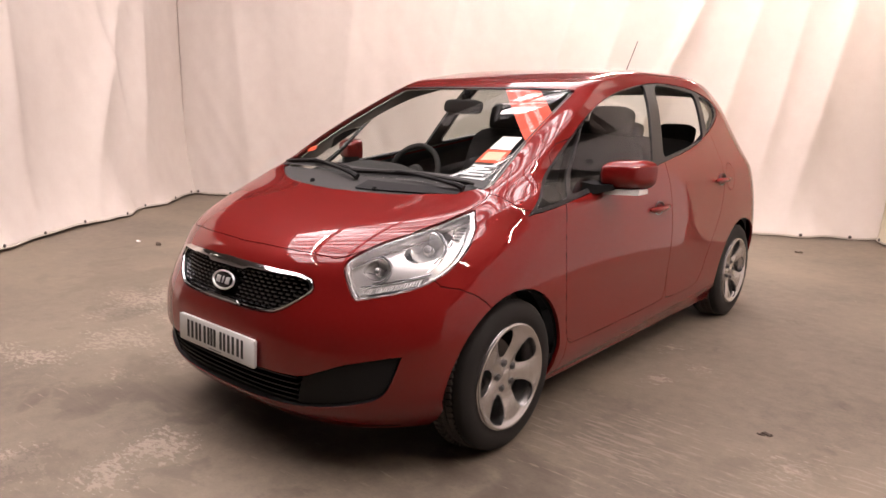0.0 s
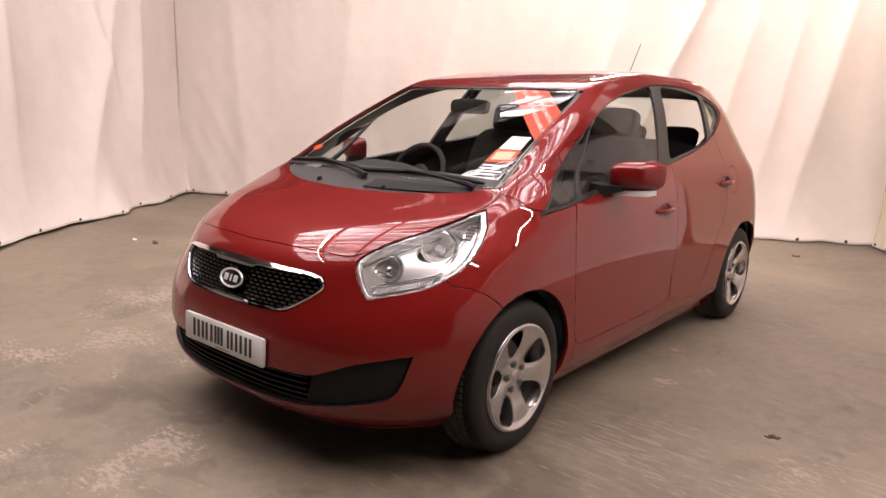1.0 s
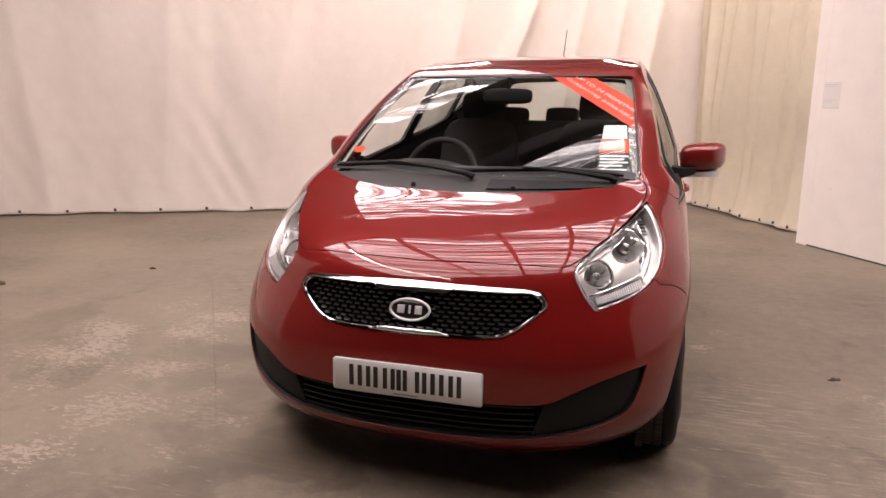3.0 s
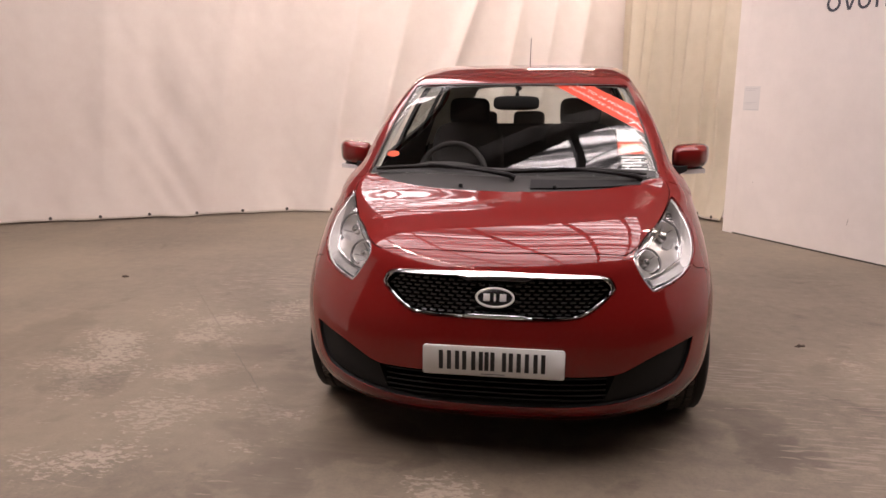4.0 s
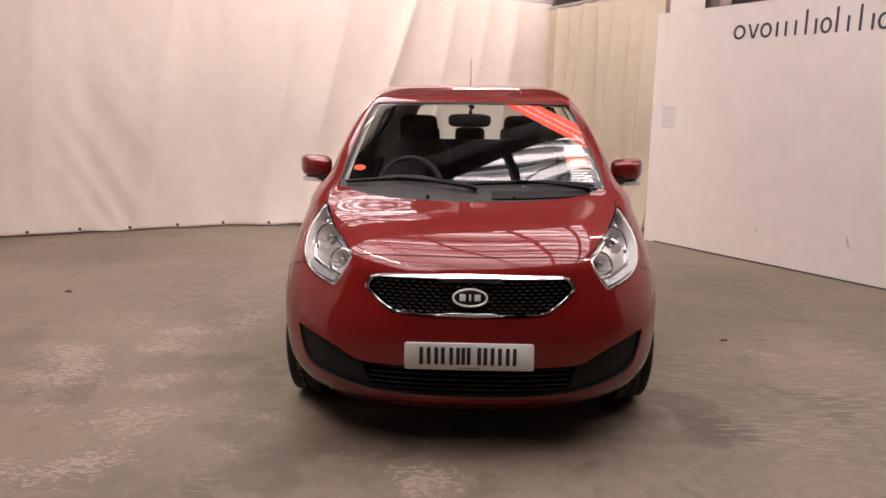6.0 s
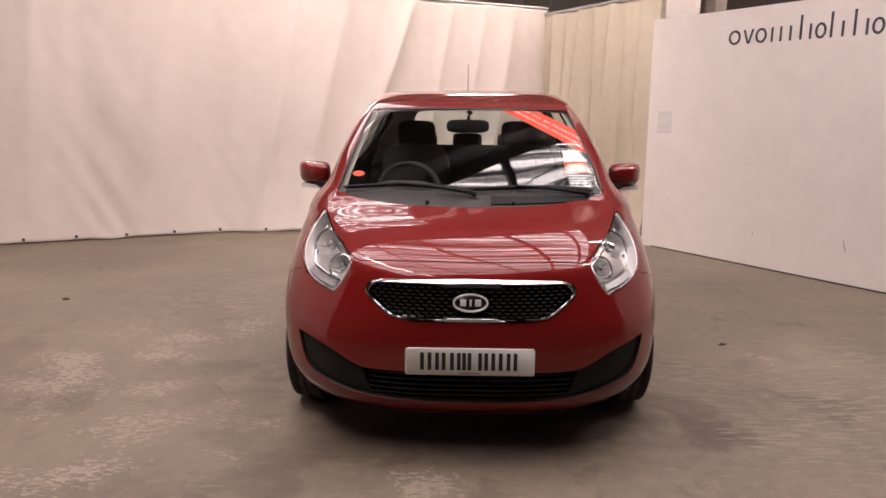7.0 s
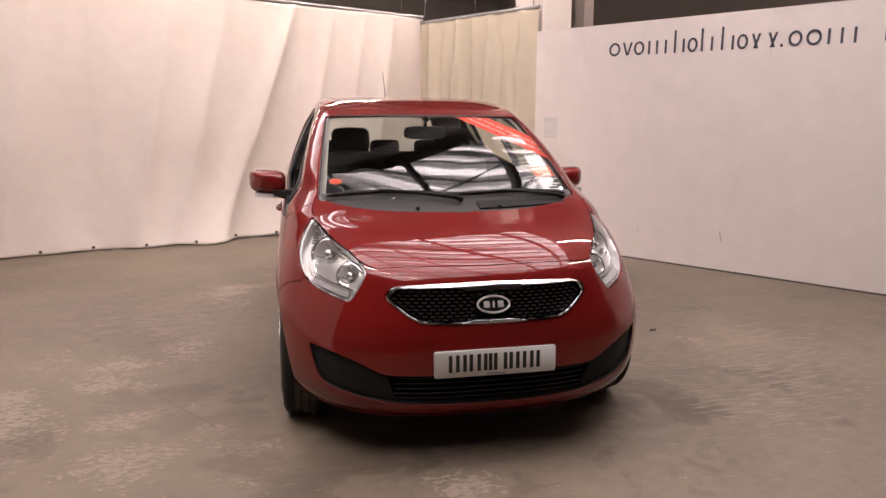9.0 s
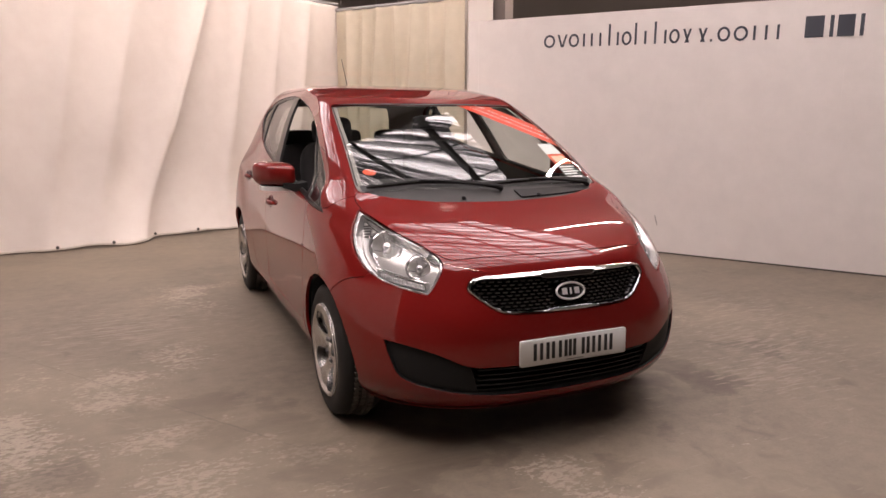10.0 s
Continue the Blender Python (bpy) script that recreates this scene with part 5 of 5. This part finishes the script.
for a, b, z, turn in LAMPS:
    tube_lamp = tagged(new("strip_lamp"), "warm fluorescent strip lamp hung from the roof, some added as fill", "lamp", "strip lamps")
    m = Matrix.Translation(spot(a, b, z)) @ SHED @ pose(0, 0, 0, 0, 0, turn)
    bm = bmesh.new()
    box(bm, 0, 0, 0.065, 1.7, 0.08, 0.07, m, 0.01)
    part("batten", bm, PALE, tube_lamp)
    # Added board, no real lamp part: keeps the tube's reflection off the car.
    if b < 1.4 or b == 4.9:
        bm = bmesh.new()
        box(bm, 0, -0.075, -0.002, 1.72, 0.012, 0.175, m @ pose(0, 0, 0, 12, 0, 0), 0.003)
        part("glare_block", bm, PALE, tube_lamp)
    bm = bmesh.new()
    tube(bm, [m @ Vector((-0.8, 0, 0)), m @ Vector((0.8, 0, 0))], 0.026, 10)
    part("fluorescent_tube", bm, TUBE, tube_lamp)
    for d in (-0.6, 0.6):
        bm = bmesh.new()
        tube(bm, [m @ Vector((d, 0, 0.09)), m @ Vector((d, 0, ROOF_Z + 0.07 - z))], 0.005, 6)
        part("hanger", bm, STEELWORK, tube_lamp)


# curtains
def hanging(name, a, b, top, folds, swell, material, label, seed, foot=0.05, change=(1, 1, 0), n=220, m=72):
    """A heavy sheet hung between two floor points. folds: place at the top, place at the foot, width, depth. change: factors on wave and foot and a rise of the top, reached by the second end."""
    a, b = Vector(a), Vector(b)
    run = b - a
    length = run.length
    d = run / length
    out = Vector((d.y, -d.x))
    bm = bmesh.new()
    rows = []
    for j in range(m + 1):
        v = j / m
        row = []
        for i in range(n + 1):
            u = i / n
            x = u * length
            p = a + d * x
            along = min(max((u - 0.40) / 0.22, 0.0), 1.0)
            along = along * along * (3 - 2 * along)
            wave = swell * (1 + (change[0] - 1) * along)
            push = wave * (noise.noise((x * 0.7, v * 0.5, seed)) + 0.5 * noise.noise((x * 1.7, v * 0.8, seed + 7)))
            push += 0.22 * wave * noise.noise((x * 4.2, v * 1.3, seed + 3)) * (0.4 + 0.6 * v)
            for t0, t1, width, deep in folds:
                mid = t1 + (t0 - t1) * v
                s = width * (0.65 + 0.7 * (1 - v))
                push += deep * math.exp(-abs((x - mid) / s) ** 1.35) * (0.35 + 0.65 * (1 - abs(2 * v - 0.9)))
            slant = x + 0.55 * top * v
            push += 0.15 * wave * noise.noise((slant * 5.5, v * 0.9, seed + 19)) * (0.3 + 0.7 * noise.noise((x * 0.8, v, seed + 23)) ** 2 * 4)
            low = (1 - v) ** 6
            push += low * foot * (1 + (change[1] - 1) * along) * (1 + 0.8 * noise.noise((x * 2.1, 0.3, seed + 11)))
            z = (top + change[2] * along) * v
            z += low * 0.02 * (1 + noise.noise((x * 3.0, 5.0, seed)))
            row.append(bm.verts.new((p.x + out.x * push, p.y + out.y * push, max(z, 0.004) if j == 0 else z)))
        rows.append(row)
    for r0, r1 in zip(rows, rows[1:]):
        for i in range(n):
            bm.faces.new((r0[i], r0[i + 1], r1[i + 1], r1[i]))
    foot_line = [v.co.copy() for v in rows[0]]
    top_line = [v.co.copy() for v in rows[-1]]
    ob = part(name, bm, material, None, "", smooth=80)
    bpy_mod = ob.modifiers.new("thickness", "SOLIDIFY")
    bpy_mod.thickness = 0.004
    tagged(ob, label, "curtain", "curtains round the bay")
    bm = bmesh.new()
    tube(bm, [p + Vector((out.x, out.y, 0)) * 0.004 + Vector((0, 0, 0.012)) for p in foot_line[::3]], 0.009, 6)
    part("hem", bm, HEM, ob)
    for i in range(11, n, 25):
        p = foot_line[i] + Vector((out.x * 0.012, out.y * 0.012, 0.03))
        bm = bmesh.new()
        spin(bm, [(0.0001, 0.006), (0.014, 0.005), (0.018, 0.0), (0.014, -0.004)], 12, Matrix.Translation(p) @ Vector((out.x, out.y, 0)).to_track_quat("Z", "Y").to_matrix().to_4x4())
        part("eyelet", bm, STEELWORK, ob)
    return ob, top_line


_, top_a = hanging("curtain", (-6.90, 3.86), (1.12, 7.56), 2.89, [(0.8, 1.1, 0.24, 0.06), (2.6, 2.3, 0.28, 0.05), (4.0, 3.45, 0.22, 0.09), (5.37, 4.76, 0.15, 0.12), (6.0, 5.2, 0.17, 0.13), (6.85, 5.7, 0.13, 0.24), (7.4, 6.75, 0.14, 0.12), (7.85, 7.35, 0.12, 0.1), (8.3, 7.75, 0.16, 0.14)], 0.055, CURTAIN, "off-white tarpaulin backdrop curtain with slanting folds", 3.1, change=(1.5, 4.6, -0.05), n=430)
_, top_c = hanging("curtain", (-3.75, -0.78), (-6.93, 3.88), 2.89, [(0.9, 1.6, 0.26, 0.07), (2.2, 2.2, 0.17, 0.10), (4.2, 3.1, 0.24, 0.11), (4.6, 4.2, 0.26, 0.10), (3.4, 4.3, 0.15, 0.07)], 0.075, CURTAIN, "off-white tarpaulin curtain hung as a backdrop", 17.7, foot=0.20)
_, top_d = hanging("curtain", (1.10, 7.56), (2.22, 5.78), 2.76, [(0.20, 0.30, 0.10, 0.11), (0.48, 0.42, 0.06, 0.07), (0.74, 0.62, 0.08, 0.15), (1.02, 1.15, 0.06, 0.09), (1.32, 1.30, 0.10, 0.15), (1.58, 1.62, 0.06, 0.08), (1.85, 1.92, 0.09, 0.13)], 0.06, CURTAIN_CREAM, "cream curtain gathered in deep vertical folds", 23.5, foot=0.16)
for name, line in (("curtain_rail", top_a), ("curtain_rail", top_c), ("curtain_rail", top_d)):
    bm = bmesh.new()
    tube(bm, [line[0] + Vector((0, 0, 0.02)), line[-1] + Vector((0, 0, 0.02))], 0.024, 10)
    rail = tagged(part(name, bm, RAIL, None), "galvanised steel curtain rail along the curtain top", "rail", "curtain rails")
    for k in (0.04, 0.5, 0.96):
        p = line[0].lerp(line[-1], k)
        bm = bmesh.new()
        tube(bm, [p + Vector((0, 0, 0.03)), Vector((p.x, p.y, ROOF_Z - 0.4))], 0.006, 6)
        part("rail_hanger", bm, STEELWORK, rail)

# free-standing partition with its lettering
P0, PD = Vector((1.995, 5.161)), Vector((0.5581, -0.8298))
PN = Vector((-0.8298, -0.5581))  # towards the bay


def on_panel(u, z, lift=0.0):
    p = P0 + PD * u + PN * lift
    return Vector((p.x, p.y, z))


def board(bm, u0, u1, z0, z1, l0, l1, drop=0.0):
    vs = [bm.verts.new(on_panel(u, z - drop * u, l)) for l in (l0, l1) for u, z in ((u0, z0), (u1, z0), (u1, z1), (u0, z1))]
    for f in ((0, 1, 2, 3), (7, 6, 5, 4), (0, 4, 5, 1), (1, 5, 6, 2), (2, 6, 7, 3), (3, 7, 4, 0)):
        bm.faces.new([vs[i] for i in f])


partition = tagged(new("partition"), "white-painted board partition with dark lettering along its top", "partition")
SLOPE, TOP_Z, FALL = 0.0095, 2.418, 0.002
edges = [0.10, 1.32, 2.54, 3.76, 4.98, 6.2]
for u0, u1 in zip(edges, edges[1:]):
    bm = bmesh.new()
    vs = []
    for l in (-0.02, 0.0):
        for u, top in ((u0 + 0.0002, 0), (u1 - 0.0002, 0), (u1 - 0.0002, 1), (u0 + 0.0002, 1)):
            vs.append(bm.verts.new(on_panel(u, (TOP_Z - FALL * u) if top else 0.012, l)))
    for f in ((0, 1, 2, 3), (7, 6, 5, 4), (0, 4, 5, 1), (1, 5, 6, 2), (2, 6, 7, 3), (3, 7, 4, 0)):
        bm.faces.new([vs[i] for i in f])
    part("board", bm, BOARD, partition, smooth=0)
bm = bmesh.new()
board(bm, -0.03, 0.0995, 0.0, 2.420, -0.11, 0.0012)
part("end_post", bm, BOARD, partition, smooth=0)
bm = bmesh.new()
board(bm, 0.10, 6.2, 0.0, 2.28, -0.10, -0.022)
part("frame_back", bm, BOARD, partition, smooth=0)
# Solid dark strip that draws the shade under the boards.
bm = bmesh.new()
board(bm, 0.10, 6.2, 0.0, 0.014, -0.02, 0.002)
part("foot_shade_strip", bm, STEELWORK, partition, smooth=0)

# the firm's name as a row of plain rings and strokes, then bars for the number
sign = tagged(new("wall_sign"), "dark grey row of plain rings and strokes on the white partition", "sign")
BASE_Z, LOW, TALL = 2.101, 0.128, 0.210


def rod(name, u0, u1, z0, z1, parent, lean=0.0):
    bm = bmesh.new()
    vs = [bm.verts.new(on_panel(u, z - SLOPE * u, l)) for l in (0.0005, 0.0035) for u, z in ((u0, z0), (u1, z0), (u1 + lean, z1), (u0 + lean, z1))]
    for f in ((0, 1, 2, 3), (7, 6, 5, 4), (0, 4, 5, 1), (1, 5, 6, 2), (2, 6, 7, 3), (3, 7, 4, 0)):
        bm.faces.new([vs[i] for i in f])
    part(name, bm, SIGN_INK, parent, smooth=0)


def hoop(name, u0, u1, z0, z1, thick, parent):
    """A flat ring between two places along the board and two heights."""
    bm = bmesh.new()
    mu, mz, ru, rz = (u0 + u1) / 2, (z0 + z1) / 2, (u1 - u0) / 2, (z1 - z0) / 2
    rings = []
    for k, l in ((0, 0.0005), (0, 0.0035), (thick, 0.0035), (thick, 0.0005)):
        rings.append([on_panel(mu + (ru - k) * math.cos(a), mz + (rz - k) * math.sin(a) - SLOPE * mu, l) for a in np.linspace(0, 2 * math.pi, 28, endpoint=False)])
    loft(bm, rings + rings[:1], cap=False)
    part(name, bm, SIGN_INK, parent, smooth=0)


# marks: o a ring, s a low stroke, d two low strokes, t a tall stroke, h a tall and a low one, z two leaning ones, w four, m three, p a point
MARKS = (("o", 0.905, 1.033), ("z", 1.060, 1.172), ("o", 1.188, 1.303), ("d", 1.346, 1.452), ("s", 1.495, 1.586), ("h", 1.619, 1.728), ("o", 1.758, 1.859), ("t", 1.890, 1.912),
         ("s", 1.961, 2.048), ("h", 2.085, 2.205), ("o", 2.232, 2.333), ("w", 2.362, 2.590), ("p", 2.615, 2.643), ("o", 2.680, 2.795), ("o", 2.825, 2.950), ("m", 2.995, 3.215))
THICK = 0.021
for kind, u0, u1 in MARKS:
    if kind == "o":
        hoop("ring", u0, u1, BASE_Z - 0.003, BASE_Z + LOW + 0.003, THICK, sign)
        continue
    stems = {"t": (0,), "p": (0,), "s": (0.4,), "d": (0, 1), "h": (0, 1), "m": (0, 0.5, 1), "z": (0, 1), "w": (0, 0.3, 0.7, 1)}[kind]
    for i, k in enumerate(stems):
        at_u = u0 + (u1 - u0 - THICK) * k
        high = TALL if kind == "t" or (kind == "h" and k == 0) else 0.024 if kind == "p" else LOW
        lean = 0.0
        if kind in "zw":  # leaning strokes in pairs
            shift = 0.38 * (u1 - u0) / (len(stems) / 2)
            at_u, lean = (at_u + shift, -shift) if i % 2 == 0 else (at_u - shift, shift)
        rod("stroke", at_u, at_u + THICK, BASE_Z, BASE_Z + high, sign, lean)
number = tagged(new("number_sign"), "row of dark grey bars on the white partition", "sign")
for u0, w in ((3.42, 0.150), (3.615, 0.030), (3.675, 0.130), (3.845, 0.030), (4.06, 0.12), (4.22, 0.12), (4.38, 0.12)):
    rod("bar", u0, u0 + w, BASE_Z + 0.004, BASE_Z + 0.186, number)
notice_sheet = tagged(new("paper_notice"), "faint printed paper notice taped to the partition", "notice")
bm = bmesh.new()
board(bm, 0.097, 0.287, 1.24, 1.47, 0.0005, 0.0015)
part("sheet", bm, PAPER, notice_sheet, smooth=0)
for z, w in ((1.45, 0.15), (1.435, 0.12), (1.32, 0.14), (1.305, 0.10), (1.252, 0.17)):
    bm = bmesh.new()
    board(bm, 0.112, 0.112 + w, z - 0.004, z, 0.0016, 0.0022)
    part("text_bar", bm, FAINT, notice_sheet, smooth=0)
# scuffs
for uu, zz, r, lean in ((2.21, 0.336, 0.055, -0.5), (1.335, 0.315, 0.03, 0.3), (0.30, 0.55, 0.015, 0.2)):
    bm = bmesh.new()
    ring = [on_panel(uu + r * 0.12 * math.cos(t) + lean * r * math.sin(t) * 0.6, zz + r * math.sin(t), 0.001) for t in np.linspace(0, 2 * math.pi, 16, endpoint=False)]
    bm.faces.new([bm.verts.new(p) for p in ring])
    tagged(part("scuff_mark", bm, SCUFF, None), "grey scuff mark on the white partition", "mark", "scuff marks")

# column, pallet racking and clutter behind the partition
slab("column", 4.52, 5.02, 4.30, 4.78, 0, ROOF_Z - 0.02, COLUMN, kind="", label="pale painted column behind the partition", category="column")
slab("steel_post", 5.17, 5.34, 4.22, 4.38, 0, ROOF_Z - 0.02, POST, kind="", label="dull grey steel post behind the partition", category="post")

# litter
def crumb(name, x, y, size, material, label, seed):
    rng = random.Random(seed)
    bm = bmesh.new()
    ring = [(x + size * (0.5 + 0.7 * rng.random()) * math.cos(t), y + 0.55 * size * (0.4 + 0.8 * rng.random()) * math.sin(t)) for t in np.linspace(0, 2 * math.pi, 9, endpoint=False)]
    loft(bm, [[(p, q, 0.0005) for p, q in ring], [(x + (p - x) * 0.8, y + (q - y) * 0.8, size * (0.15 + 0.3 * rng.random())) for p, q in ring]])
    tagged(part(name, bm, material, None, smooth=30), label, "litter", "litter on the floor")


crumb("dry_leaf", 1.632, 1.640, 0.030, LEAF, "curled dark leaf scrap on the concrete", 1)
crumb("dry_leaf", 1.605, 1.624, 0.018, LEAF, "curled dark leaf scrap on the concrete", 2)
crumb("white_crumb", -4.10, 1.726, 0.035, CARD_WHITE, "white crumb of plaster on the concrete", 3)
crumb("dark_splinter", -3.83, 1.783, 0.055, LEAF, "dark splinter lying on the concrete", 4)
crumb("dry_leaf", 0.64, 6.05, 0.040, LEAF, "dark scrap lying on the concrete", 5)
crumb("dry_leaf", -3.09, 2.50, 0.035, LEAF, "dark scrap lying on the concrete", 6)
